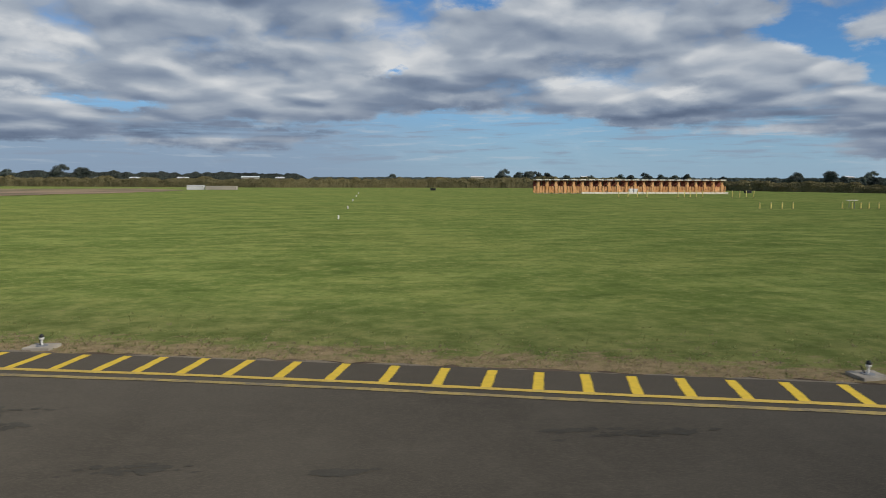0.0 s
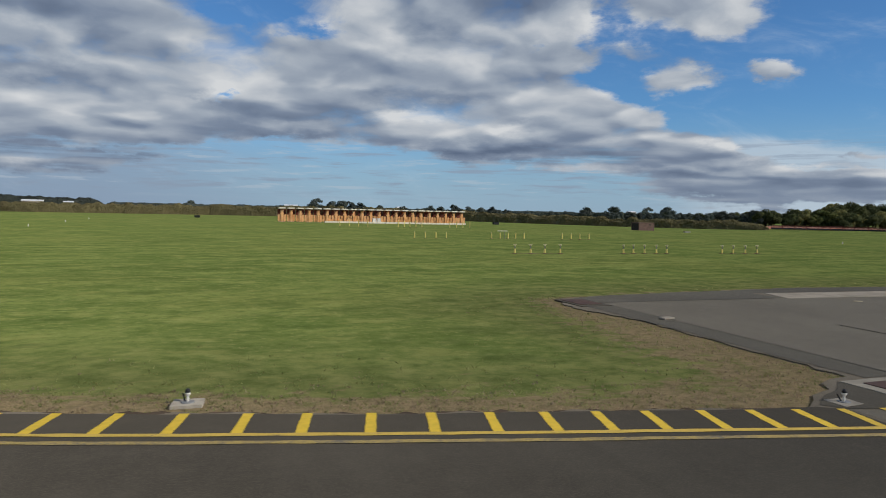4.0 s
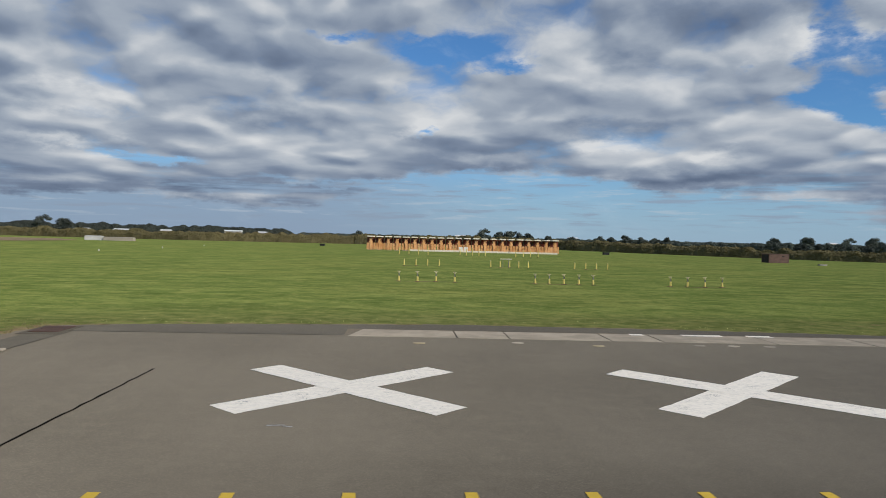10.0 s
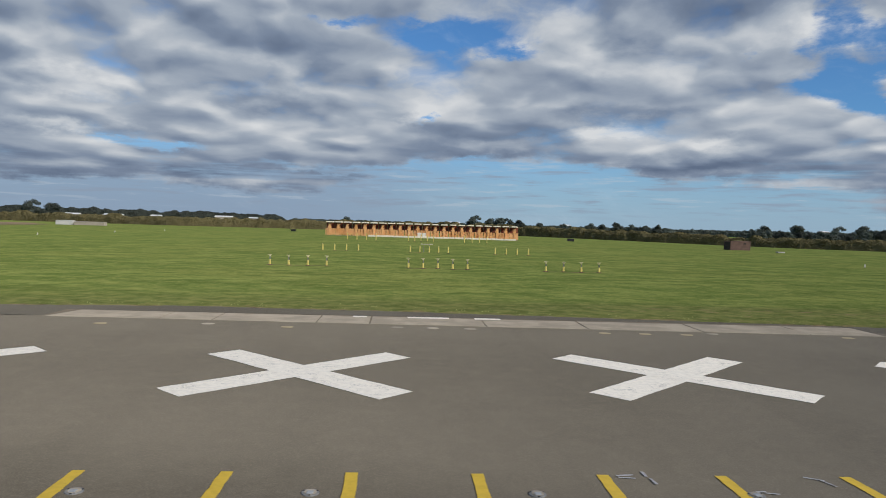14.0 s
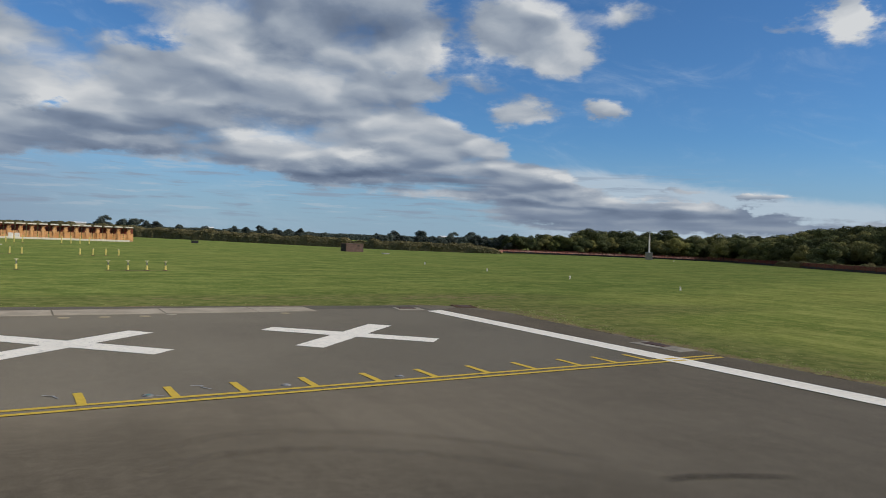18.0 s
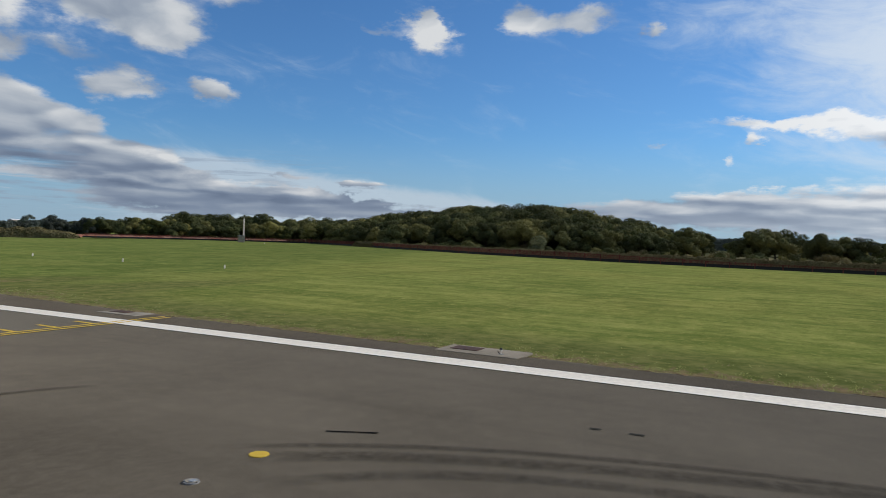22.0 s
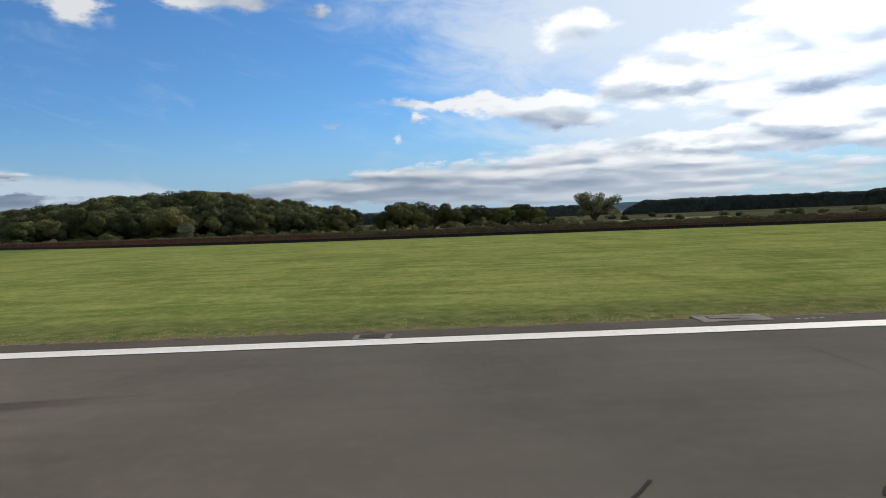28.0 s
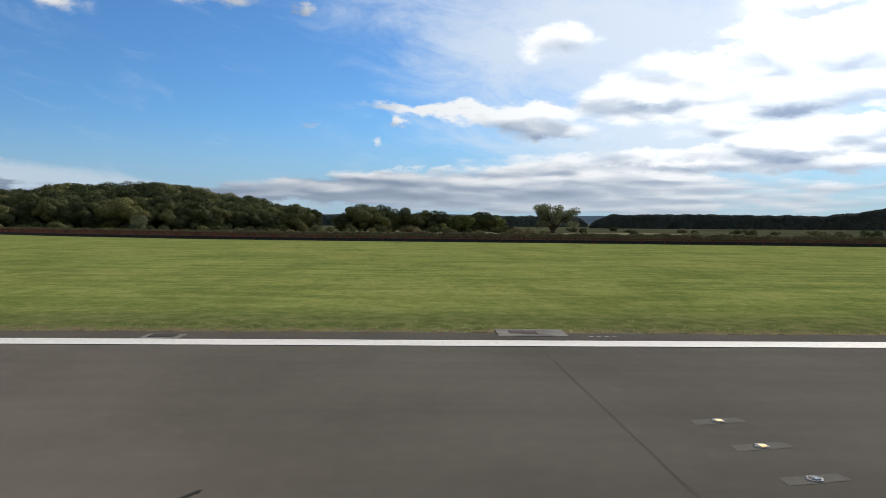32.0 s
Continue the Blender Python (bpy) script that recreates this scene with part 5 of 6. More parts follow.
part("straw_field", sheet([(186, 4), (236, 12), (262, -6), (258, -40), (236, -58), (246, -92), (222, -92), (200, -52), (188, -24)], 0.05, 0.0, 1.2, 5.0, 9), plain("pale_straw", (0.44, 0.37, 0.21), 0.95, 0.0, 0.2, 0.2, (0.3, 0.26, 0.13)), None, "pale straw-coloured field beyond the fence", "structure", "", "field")
hedge_gap = [(166, 157), (178, 151), (192, 144), (203, 135)]
# Pale reddish bank added behind the fence's northern stretch.
part("soil_bank", band(hedge_gap + [(214, 119)], 0.0, 2.6, 0.75, 0.2, 31), plain("pale_red_face", (0.46, 0.2, 0.14), 0.95, 0.0, 0.15, 1.0, (0.55, 0.36, 0.27)), None, "low pale reddish bank beyond the fence", "structure", "", "soil")
part("soil_slope", raise_edge([(x - 1.6 * u, y - 1.6 * v) for (x, y), (u, v) in zip(hedge_gap + [(214, 119)], ((0.5, 0.85), (0.5, 0.85), (0.6, 0.8), (0.8, 0.6), (0.95, 0.3)))], hedge_gap + [(214, 119)], 0.0, 0.75), bpy.data.materials["pale_red_face"], None, "sloping front of the pale reddish bank", "structure", "", "soil")
part("west_soil", sheet([(-140, 120), (-95, 112), (-62, 118), (-50, 150), (-48, 185), (-66, 215), (-110, 205), (-170, 190)], 0.03, 0.0, 1.5, 4.0, 7), plain("pale_earth", (0.3, 0.215, 0.14), 0.95, 0.0, 0.15, 0.25, (0.14, 0.12, 0.08)), None, "pale bare earth at the field's edge", "structure", "", "soil")


# ---- trees, hedges, woods ----
def leaf_cloud(centres, radii, count, size, rnd, flat=0.8, hollow=0.78):
    """Many small leaf clumps on and inside rounded masses; returns corners and faces."""
    n = len(centres)
    vol = np.array(radii) ** 2
    pick = rnd.choice(n, count, p=vol / vol.sum())
    d = rnd.normal(size=(count, 3))
    d /= np.linalg.norm(d, axis=1)[:, None]
    r = np.array(radii)[pick] * (hollow + (1.05 - hollow) * rnd.random(count) ** 0.6)
    c = np.array(centres)[pick] + d * r[:, None] * np.array([1, 1, flat])
    nrm = d + rnd.normal(size=(count, 3)) * 0.3 + np.array([0, 0, 0.12])
    nrm /= np.linalg.norm(nrm, axis=1)[:, None]
    up = rnd.normal(size=(count, 3))
    u = np.cross(nrm, up)
    u /= np.linalg.norm(u, axis=1)[:, None]
    v = np.cross(nrm, u)
    s = size * (0.5 + rnd.random(count))[:, None]
    t = s * (0.6 + 0.5 * rnd.random(count)[:, None])
    q = np.stack([c - u * s * 0.9, c - v * t * 0.7 + u * s * 0.15, c + u * s, c + v * t * 0.75], 1)
    return q.reshape(-1, 3)


def quads(count):
    return np.arange(count * 4).reshape(-1, 4).tolist()


def tree(seed, height, spread, material, leafs, size, trunk_share=0.12, hollow=0.7):
    """A tapered trunk with limbs, and a crown of many leaf clumps round the limb ends."""
    rnd = np.random.default_rng(seed)
    t = new("tree")
    bm = bmesh.new()
    base = height * trunk_share
    lean = rnd.normal(size=2) * 0.04 * height
    rod(bm, (0, 0, -0.2), (lean[0] * 0.4, lean[1] * 0.4, base), height * 0.03, height * 0.022, 8)
    rod(bm, (lean[0] * 0.4, lean[1] * 0.4, base), (lean[0], lean[1], height * 0.75), height * 0.022, height * 0.006, 7)
    centres, radii = [(lean[0], lean[1], height * 0.8), (lean[0], lean[1], height * 0.5)], [height * 0.19, height * 0.26]
    for k in range(15):
        a = k * 2.4 + rnd.random()
        z0 = base * 0.8 + (height * 0.45) * rnd.random()
        reach = spread * (0.45 + 0.5 * rnd.random())
        z1 = min(height * 0.86, z0 + height * (0.04 + 0.3 * rnd.random()))
        end = (lean[0] + math.cos(a) * reach, lean[1] + math.sin(a) * reach, z1)
        rod(bm, (lean[0] * 0.5, lean[1] * 0.5, z0), end, height * 0.012, height * 0.004, 5)
        centres.append(end)
        radii.append(height * (0.12 + 0.09 * rnd.random()))
        if rnd.random() < 0.7:
            centres.append((end[0] * 0.55, end[1] * 0.55, min(height * 0.92, z1 + height * 0.12)))
            radii.append(height * (0.09 + 0.07 * rnd.random()))
    part("trunk", bm, BARK, t)
    raw("crown", leaf_cloud(centres, radii, leafs, size, rnd, 0.8, hollow).tolist(), quads(leafs), material, t)
    return t


def bush(seed, height, spread, material, leafs, size):
    rnd = np.random.default_rng(seed)
    t = new("bush")
    bm = bmesh.new()
    centres, radii = [], []
    for k in range(6):
        a = rnd.random() * 6.28
        end = (math.cos(a) * spread * rnd.random(), math.sin(a) * spread * rnd.random(), height * (0.15 + 0.45 * rnd.random()))
        rod(bm, (0, 0, -0.1), end, 0.05, 0.02, 5)
        centres.append(end)
        radii.append(height * (0.28 + 0.15 * rnd.random()))
    part("stems", bm, BARK, t)
    raw("foliage", leaf_cloud(centres, radii, leafs, size, rnd).tolist(), quads(leafs), material, t)
    return t


OAK_LABEL = "broad-crowned dark green tree in early autumn leaf"
KINDS = [tree(11 + k, 9.0, (4.0, 4.6, 3.7, 5.0, 4.3)[k], LEAF, 19000, 0.15, (0.12, 0.08, 0.15, 0.1, 0.07)[k]) for k in range(5)]
for k, ob in enumerate(KINDS):
    tagged(ob, OAK_LABEL, "tree", "trees beyond the fence")
    ob.matrix_basis = pose(262 + 7 * k, 118 - 6 * k, 0, 0, 0, 40 * k)
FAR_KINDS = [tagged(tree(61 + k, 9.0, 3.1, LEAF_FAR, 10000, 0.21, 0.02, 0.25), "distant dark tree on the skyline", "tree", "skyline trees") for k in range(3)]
for k, ob in enumerate(FAR_KINDS):
    ob.matrix_basis = pose(150 + 16 * k, 300, -0.1, 0, 0, 60 * k)
    ob.scale = (0.6, 0.6, 0.5)
GREEN_KINDS = [tagged(tree(91 + k, 9.0, 5.0, LEAF_GREEN, 12000, 0.19, 0.02), "rounded lighter green tree at the edge of the wood", "tree", "lighter trees by the fence") for k in range(2)]
for k, ob in enumerate(GREEN_KINDS):
    ob.matrix_basis = pose(232 + 9 * k, 96 - 30 * k, -0.1, 0, 0, 70 * k)
    ob.scale = (0.6, 0.6, 0.55)
EYE_E = (50.0, -20.0)


def plant(kinds, b0, b1, d0, d1, count, h0, h1, seed, base_h=9.0):
    """Scatters trees between two bearings and two distances from the runway's end."""
    rnd = random.Random(seed)
    for k in range(count):
        b = radians(b0 + (b1 - b0) * (k + rnd.random()) / count)
        d = rnd.uniform(d0, d1)
        ob = kinds[rnd.randrange(len(kinds))]
        s = rnd.uniform(h0, h1) / base_h
        m = pose(EYE_E[0] + d * math.sin(b), EYE_E[1] + d * math.cos(b), -0.1, 0, 0, rnd.uniform(0, 360))
        c = copy_thing(ob, m)
        c.scale = (s * rnd.uniform(0.95, 1.25), s * rnd.uniform(0.95, 1.25), s)


plant(FAR_KINDS, 17.5, 22, 300, 350, 6, 4.0, 4.8, 41)
plant(FAR_KINDS, 25, 33, 290, 350, 30, 3.6, 5.0, 1)
plant(FAR_KINDS + KINDS[:2], 32, 37, 250, 320, 24, 4.4, 6.2, 42)
plant(KINDS, 36, 41, 250, 300, 18, 5.0, 7.0, 17)
plant(KINDS, 41, 54, 250, 305, 44, 7.2, 9.8, 2)
plant(KINDS[:3] + GREEN_KINDS, 37, 54, 236, 246, 24, 4.6, 7.0, 15)
# the wood, highest in its middle
CANOPY = [(51, 6.5), (53.5, 7.2), (58, 9.8), (63, 12.8), (68.5, 14.2), (71.6, 13.8), (77.6, 10.2), (81.5, 6.4)]
wood_rnd = random.Random(3)
for d0, share, count in ((182, 0.62, 40), (197, 0.82, 44), (214, 1.0, 46), (232, 1.06, 40)):
    for k in range(count):
        b = 51.5 + 29.5 * (k + wood_rnd.random()) / count
        h = share * float(np.interp(b, *zip(*CANOPY))) * wood_rnd.uniform(0.88, 1.06)
        plant(KINDS, b, b, d0 - 6, d0 + 6, 1, h, h, int(k * 31 + d0))
plant(KINDS + GREEN_KINDS, 80, 82.5, 184, 200, 6, 6.0, 8.0, 7)
plant(KINDS, 85.2, 88.2, 188, 200, 4, 7.2, 8.4, 9)
plant(GREEN_KINDS, 83.6, 89.6, 205, 215, 3, 4.6, 5.8, 10)
plant(KINDS[:2] + GREEN_KINDS, 90.2, 93.0, 186, 205, 5, 5.2, 6.8, 8)
plant(KINDS[:2] + GREEN_KINDS, 94.0, 97.6, 186, 205, 6, 4.8, 6.2, 16)
def willow_tree(seed, height, spread, material, leafs, size):
    """Several limbs that fork low and spread upwards, with a loose domed crown over them."""
    rnd = np.random.default_rng(seed)
    t = new("tree")
    bm = bmesh.new()
    rod(bm, (0, 0, -0.2), (0.05, 0, height * 0.1), height * 0.06, height * 0.05, 9)
    centres, radii = [], []
    for k in range(9):
        a = k * 2.4 + 0.5 * rnd.random()
        reach = spread * (0.3 + 0.6 * rnd.random())
        knee = (math.cos(a) * reach * 0.4, math.sin(a) * reach * 0.4, height * (0.32 + 0.1 * rnd.random()))
        top = (math.cos(a) * reach, math.sin(a) * reach, height * (0.9 - 0.28 * (reach / spread) ** 2))
        rod(bm, (0.05, 0, height * 0.08), knee, height * 0.035, height * 0.022, 7)
        rod(bm, knee, top, height * 0.022, height * 0.005, 6)
        for f, r in ((0.95, 0.13), (0.62, 0.13), (0.35, 0.11)):
            centres.append(tuple(p + (q - p) * f for p, q in zip(knee, top)))
            radii.append(height * (r + 0.03 * rnd.random()))
        side = (top[0] * 0.95, top[1] * 0.95, height * (0.26 + 0.14 * rnd.random()))
        rod(bm, knee, side, height * 0.012, height * 0.004, 5)
        centres.append(side)
        radii.append(height * 0.11)
    part("trunk", bm, BARK, t)
    raw("crown", leaf_cloud(centres, radii, leafs, size, rnd, 0.85, 0.45).tolist(), quads(leafs), material, t)
    return t


willow = tagged(willow_tree(77, 8.0, 4.6, LEAF_PALE, 8000, 0.15), "pale green open-crowned tree standing alone by the fence", "tree")
willow.matrix_basis = pose(230, -59, -0.1)
willow.scale = (1.5, 1.5, 1.06)
round_tree = copy_thing(KINDS[1], pose(232, -21, -0.1, 0, 0, 70))
round_tree.scale = (0.85, 0.85, 0.78)
sapling = tagged(bush(5, 4.6, 1.1, LEAF_PALE, 4000, 0.12), "pale young tree in front of the dark wood", "tree")
sapling.matrix_basis = pose(207.8, 38.6, -0.1)
BUSHES = [tagged(bush(30 + k, 2.4, 1.5, LEAF if k else LEAF_HEDGE, 2600, 0.1), "low dark bush behind the fence", "bush", "bushes behind the fence") for k in range(3)]
for k, ob in enumerate(BUSHES):
    ob.matrix_basis = pose(206 + 5 * k, -2 - 7 * k, -0.1)
plant(BUSHES, 78, 103, 150, 185, 26, 1.2, 2.6, 12, 2.4)
plant(BUSHES, 103, 126, 140, 260, 16, 1.2, 2.4, 14, 2.4)
plant(BUSHES, 44, 80, 165, 178, 40, 1.6, 3.2, 13, 2.4)
# no bush or tree stands before the fence
for ob in list(scene.objects):
    if ob.name.startswith(("bush", "tree")) and ob.parent is None and -170 < ob.matrix_basis.translation.y < 106:
        x, y = ob.matrix_basis.translation.x, ob.matrix_basis.translation.y
        fx = np.interp(y, [p[1] for p in FENCE[:9]], [p[0] for p in FENCE[:9]])
        if x < fx + 3:
            ob.matrix_basis.translation.x = fx + 3 + (x % 5)


def hedge(name, line, height, depth, size, material, seed, label, ragged=0.12, cover=2.2):
    """A long uneven hedge or belt of trees: a closed lumpy mass with leaf clumps all over it."""
    rnd = np.random.default_rng(seed)
    heights = [p[2] if len(p) == 3 else height for p in line]
    line = [p[:2] for p in line]
    run = [0.0]
    for a, b in zip(line, line[1:]):
        run.append(run[-1] + math.hypot(b[0] - a[0], b[1] - a[1]))
    step = height * 0.22
    spots = along(line, step)
    w, n_spots = 9, len(spots)
    core = np.zeros((len(spots), w, 3))
    for i, (x, y) in enumerate(spots):
        h = float(np.interp(run[-1] * i / len(spots), run, heights))
        q = spots[min(i + 1, len(spots) - 1)]
        r = spots[max(i - 1, 0)]
        ln = math.hypot(q[0] - r[0], q[1] - r[1]) + 1e-6
        nx, ny = -(q[1] - r[1]) / ln, (q[0] - r[0]) / ln
        s = i * step / height
        top = h * (0.9 + ragged * 1.6 * noise.noise(Vector((s * 0.5, seed, 0))) + ragged * 1.3 * noise.noise(Vector((s * 1.7, seed, 5))))
        taper = min(1.0, (0.25 + i) * step / (1.5 * h), (n_spots - 1 - i + 0.25) * step / (1.5 * h)) ** 0.5
        top *= taper
        for j in range(w):
            a = math.pi * j / (w - 1)
            lump = 1 + 0.3 * noise.noise(Vector((s * 1.1, j * 0.8, seed + 9))) + 0.15 * noise.noise(Vector((s * 3.0, j * 1.7, seed)))
            off = -math.copysign(abs(math.cos(a)) ** 0.6, math.cos(a)) * depth * 0.5 * lump
            core[i, j] = (x + nx * off, y + ny * off, -0.1 + float(dip(x, y)) + top * math.sin(a) ** 0.55 * (0.86 + 0.14 * lump))
    n = len(spots)
    verts = core.reshape(-1, 3)
    faces = [(i * w + j, (i + 1) * w + j, (i + 1) * w + j + 1, i * w + j + 1) for i in range(n - 1) for j in range(w - 1)]
    total = int(run[-1] * (2 * height + depth) * cover / (1.1 * size * size))
    fi, fj = rnd.random(total) * (n - 1.001), rnd.random(total) * (w - 1.001)
    i0, j0 = fi.astype(int), fj.astype(int)
    u, v = (fi - i0)[:, None], (fj - j0)[:, None]
    p00, p10, p01, p11 = core[i0, j0], core[i0 + 1, j0], core[i0, j0 + 1], core[i0 + 1, j0 + 1]
    c = (p00 * (1 - u) + p10 * u) * (1 - v) + (p01 * (1 - u) + p11 * u) * v
    nrm = np.cross(p10 - p00, p01 - p00)
    nrm /= np.linalg.norm(nrm, axis=1)[:, None] + 1e-9
    nrm *= np.sign((nrm * (c - (core[i0, 0] + core[i0, w - 1]) / 2)).sum(1))[:, None]
    c = c + nrm * (rnd.random(total)[:, None] - 0.25) * size * 1.3
    nrm = nrm + rnd.normal(size=(total, 3)) * 0.4
    nrm /= np.linalg.norm(nrm, axis=1)[:, None]
    t1 = np.cross(nrm, rnd.normal(size=(total, 3)))
    t1 /= np.linalg.norm(t1, axis=1)[:, None]
    t2 = np.cross(nrm, t1)
    sz = size * (0.5 + rnd.random(total))[:, None]
    leaf = np.stack([c - t1 * sz * 0.9, c - t2 * sz * 0.6, c + t1 * sz, c + t2 * sz * 0.65], 1).reshape(-1, 3)
    k = len(verts)
    raw(name, verts.tolist() + leaf.tolist(), faces + (np.arange(total * 4).reshape(-1, 4) + k).tolist(), material, None, label, "stuff", "hedge" if "hedge" in name else "wood")


HEDGE_LINE = [(-420, 330, 4.4), (-240, 300, 4.2), (-110, 275, 3.6), (-37, 256, 3.3), (20, 262, 3.7), (60, 255, 4.1), (100, 217, 3.4), (126, 192, 2.9), (148, 171, 2.7), (170, 152, 2.3)]
hedge("overgrown_hedge", HEDGE_LINE, 4.0, 4.0, 0.24, LEAF_HEDGE, 21, "long overgrown brown-green hedge across the field", 0.2)
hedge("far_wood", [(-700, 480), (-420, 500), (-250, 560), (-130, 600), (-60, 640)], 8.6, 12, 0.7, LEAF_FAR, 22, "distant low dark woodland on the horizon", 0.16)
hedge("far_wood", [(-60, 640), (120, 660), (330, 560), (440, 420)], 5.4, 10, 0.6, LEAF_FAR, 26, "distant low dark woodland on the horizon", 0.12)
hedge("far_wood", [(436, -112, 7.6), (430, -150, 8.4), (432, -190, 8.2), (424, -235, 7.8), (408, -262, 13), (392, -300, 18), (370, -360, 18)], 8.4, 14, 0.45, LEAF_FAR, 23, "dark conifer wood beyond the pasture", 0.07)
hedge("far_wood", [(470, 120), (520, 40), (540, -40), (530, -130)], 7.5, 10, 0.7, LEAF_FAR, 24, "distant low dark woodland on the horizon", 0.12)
hedge("field_hedge", [(198, 84), (180, 44), (166, 16), (158, -8), (154, -40), (147, -76), (137, -118)], 1.35, 1.2, 0.13, LEAF_HEDGE, 25, "low scrubby brown hedge behind the fence")
for k, (x, y, h) in enumerate(((104, 560, 9.5), (118, 560, 8.5), (125, 556, 8.8), (133, 560, 8.2), (141, 562, 8.0), (160, 570, 6.5), (178, 565, 6.0), (196, 540, 7), (206, 545, 6.5), (216, 540, 7.5), (226, 536, 7), (236, 530, 6.4), (246, 530, 6.8),
                               (12, 430, 6.0), (-190, 480, 9), (-205, 480, 10), (-232, 470, 8), (-260, 470, 9.5), (-280, 470, 8), (300, 470, 8), (318, 460, 8.5), (340, 450, 8), (352, 440, 9))):
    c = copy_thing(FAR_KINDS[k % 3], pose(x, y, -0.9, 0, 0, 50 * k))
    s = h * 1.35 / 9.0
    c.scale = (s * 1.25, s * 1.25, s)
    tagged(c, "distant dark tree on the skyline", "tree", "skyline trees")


hill_v, hill_f = [], []
for k in range(61):
    a = radians(60 + 1.1 * k)
    up = 27 + 7 * noise.noise(Vector((k * 0.16, 3.0, 0))) + 2.0 * noise.noise(Vector((k * 0.9, 1.0, 0)))
    for r, z in ((1500, -1.0), (1900, up * 0.55), (2400, up), (2900, up * 0.8)):
        hill_v.append((50 + r * math.sin(a), -20 + r * math.cos(a), z))
for k in range(60):
    for j in range(3):
        i = k * 4 + j
        hill_f.append((i, i + 4, i + 5, i + 1))
# Blue-grey base colour puts the haze of distance into the hills.
raw("far_hills", hill_v, hill_f, plain("haze_tinted_hill", (0.13, 0.17, 0.2), 1.0, 0.0, 0.15, 0.012, (0.1, 0.135, 0.16)), None, "low hazy blue-grey hills on the horizon", "structure", "hills")


def shed(x, y, w, d, h, turn, wall, roof, label, panes=5, pitch=0.16, eave=0.4):
    t = thing("farm_shed", x, y, 0, turn, label, "building", "distant sheds")
    bm = box((-w / 2, -d / 2, 0), (w / 2, d / 2, h))
    part("wall", bm, wall, t)
    bm = bmesh.new()
    a = [bm.verts.new(p) for p in ((-w / 2 - eave, -d / 2 - eave, h), (w / 2 + eave, -d / 2 - eave, h), (w / 2 + eave, 0, h + d * pitch), (-w / 2 - eave, 0, h + d * pitch), (w / 2 + eave, d / 2 + eave, h), (-w / 2 - eave, d / 2 + eave, h))]
    for f in ((0, 1, 2, 3), (3, 2, 4, 5), (0, 3, 5), (1, 4, 2), (0, 5, 4, 1)):
        bm.faces.new([a[i] for i in f])
    bmesh.ops.recalc_face_normals(bm, faces=bm.faces)
    part("roof", bm, roof, t)
    for k in range(panes):
        px = -w / 2 + w * (k + 0.5) / panes
        part("window", box((px - w * 0.05, -d / 2 - 0.05, h * 0.4), (px + w * 0.05, -d / 2 + 0.02, h * 0.75)), PANE, t)


shed(-48.9, 197, 4.4, 2.4, 1.15, 0, WALL_PALE, WALL_PALE, "small white rendered store by the hedge", 0, 0.05, 0.06)
shed(-42.0, 197, 8.2, 2.2, 0.9, 0, WALL_BEIGE, WALL_BEIGE, "long low beige store by the hedge", 0, 0.05, 0.06)
for x, y, w, h, t in ((-196, 520, 11, 4.2, 5), (-170, 530, 13, 4.4, -6), (-222, 520, 7, 3.8, 8), (-142, 540, 7, 4.6, 0), (-96, 560, 13, 5.6, 4), (-74, 565, 6, 5.0, 0), (92, 620, 11, 6.8, 0), (198, 640, 9, 7.4, 0), (374, 520, 7, 7.5, 10), (-360, 470, 50, 3, 0)):
    shed(x, y, w, 6, h * 0.82, t, WALL_BEIGE, ROOF_WHITE, "distant pale shed with a white sheet roof", 0)

# ---- grass blades along the verges ----


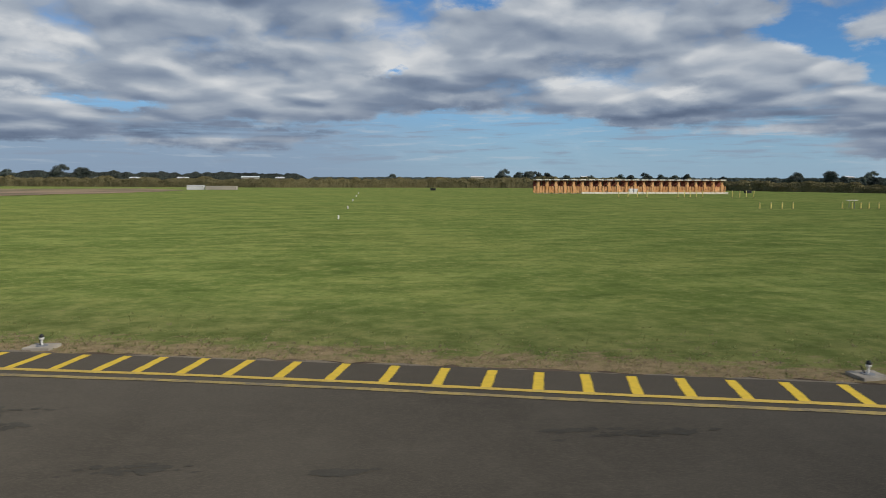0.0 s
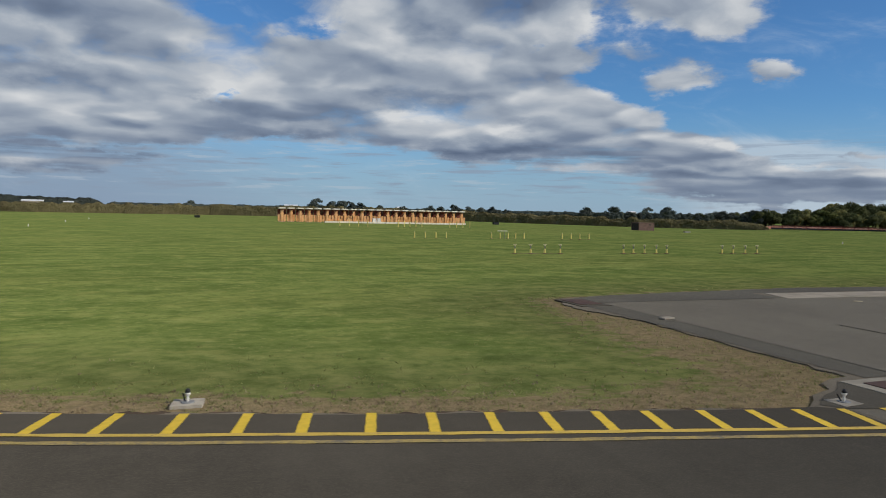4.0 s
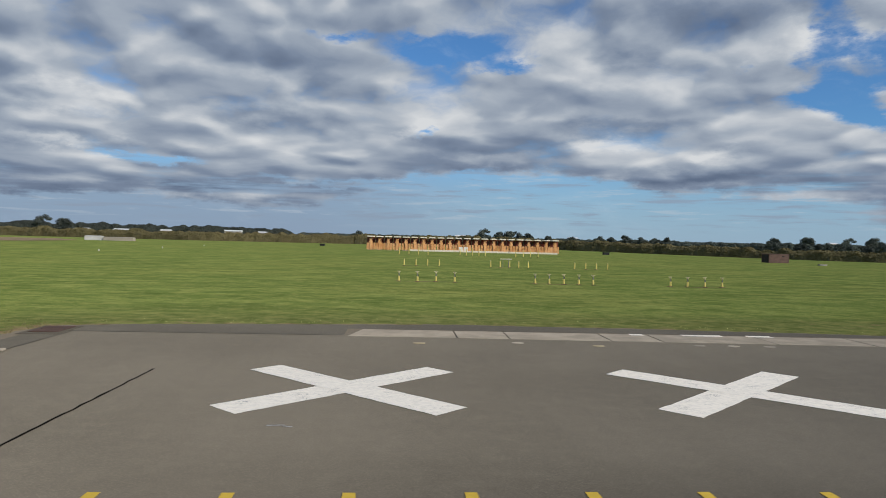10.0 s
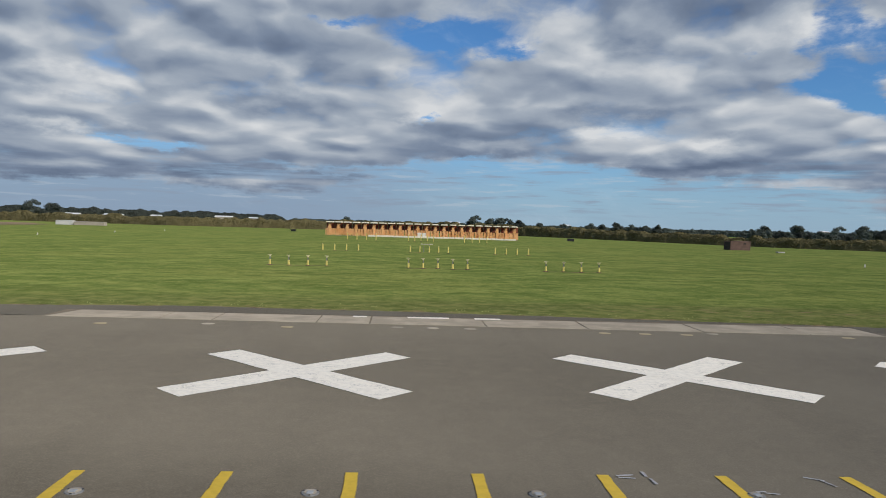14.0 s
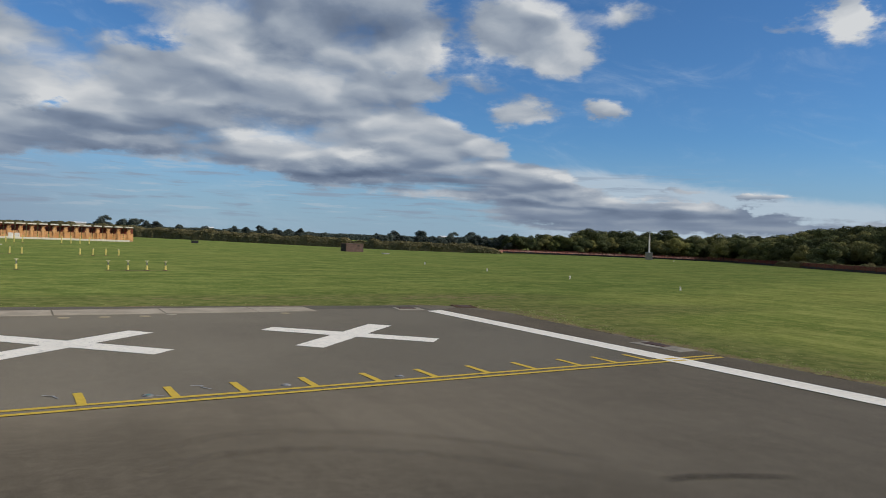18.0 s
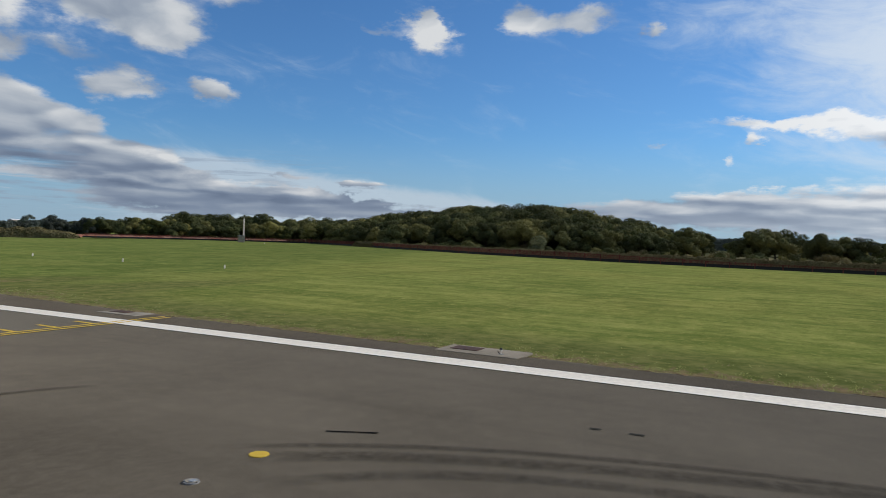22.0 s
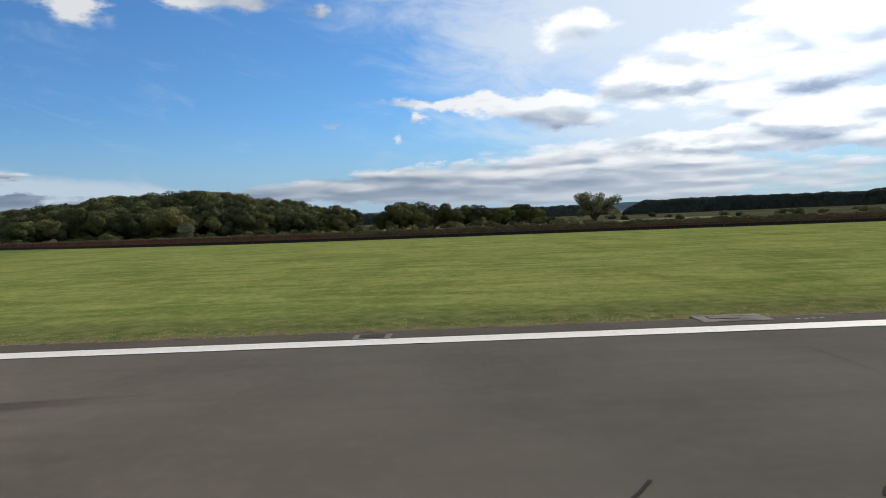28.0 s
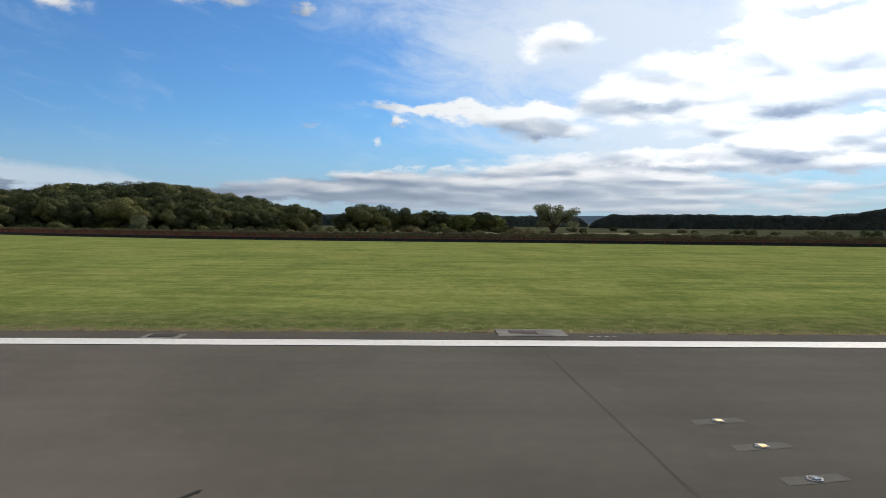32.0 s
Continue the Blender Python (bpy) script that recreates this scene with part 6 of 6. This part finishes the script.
def blades(name, lo, hi, per_m2, height, material, seed, want_dry, label, reach=0.4, most=0.5):
    """Upright grass blades in tufts, one triangle each."""
    rnd = np.random.default_rng(seed)
    n = int((hi[0] - lo[0]) * (hi[1] - lo[1]) * per_m2)
    x, y = rnd.uniform(lo[0], hi[0], n), rnd.uniform(lo[1], hi[1], n)
    poly = np.array(EDGE + BACK)
    inside = np.zeros(n, bool)
    for (ax, ay), (bx, by) in zip(poly, np.roll(poly, -1, 0)):
        cross_y = (ay > y) != (by > y)
        with np.errstate(divide="ignore", invalid="ignore"):
            inside ^= cross_y & (x < (bx - ax) * (y - ay) / (by - ay) + ax)
    d = dryness(x, y) + rnd.normal(size=n) * 0.12
    gap = edge_gap(x, y)
    keep = ~inside & ((d > 0.42) if want_dry else (d < most)) & (rnd.random(n) < np.exp(-np.maximum(gap - 0.5, 0) / reach))
    x, y = x[keep], y[keep]
    k = len(x)
    per = 5
    bx = np.repeat(x, per) + rnd.normal(size=k * per) * 0.05
    by = np.repeat(y, per) + rnd.normal(size=k * per) * 0.05
    h = height * (0.4 + rnd.random(k * per) * 0.9)
    a = rnd.uniform(0, 6.283, k * per)
    w = 0.006 + 0.006 * rnd.random(k * per)
    lx, ly = rnd.normal(size=k * per) * h * 0.55, rnd.normal(size=k * per) * h * 0.55
    z = np.full(k * per, -0.035)
    q = np.stack([np.stack([bx - np.cos(a) * w, by - np.sin(a) * w, z], 1), np.stack([bx + np.cos(a) * w, by + np.sin(a) * w, z], 1), np.stack([bx + lx, by + ly, z + h], 1)], 1).reshape(-1, 3)
    me = bpy.data.meshes.new(name)
    me.vertices.add(len(q))
    me.vertices.foreach_set("co", q.astype(np.float32).ravel())
    me.loops.add(len(q))
    me.loops.foreach_set("vertex_index", np.arange(len(q), dtype=np.int32))
    me.polygons.add(len(q) // 3)
    me.polygons.foreach_set("loop_start", np.arange(0, len(q), 3, dtype=np.int32))
    me.update(calc_edges=True)
    me.materials.append(material)
    tagged(new(name, me), label, "grass", "", "stuff")


blades("grass", (-26, 2), (29, 26), 14, 0.045, BLADES, 1, False, "short green grass along the taxiway")
blades("grass", (28, 13.5), (68, 30), 14, 0.045, BLADES, 2, False, "short green grass behind the closed tarmac")
blades("grass", (66.5, -52), (88, 14), 14, 0.045, BLADES, 3, False, "short green grass beside the runway")
blades("dry_grass", (-26, 2), (29, 16), 24, 0.045, STRAW, 4, True, "dry straw-coloured grass on the verge", 2.0)
blades("grass", (-26, 2), (29, 16), 26, 0.05, BLADES, 6, False, "green grass growing through the bare verge", 1.1, 1.4)
blades("dry_grass", (66.5, -52), (72, 14), 26, 0.04, STRAW, 5, True, "dry straw-coloured grass on the verge", 0.8)
blades("grass", (66.5, -52), (70, 14), 26, 0.05, BLADES, 7, False, "green grass growing through the bare verge", 0.6, 1.4)
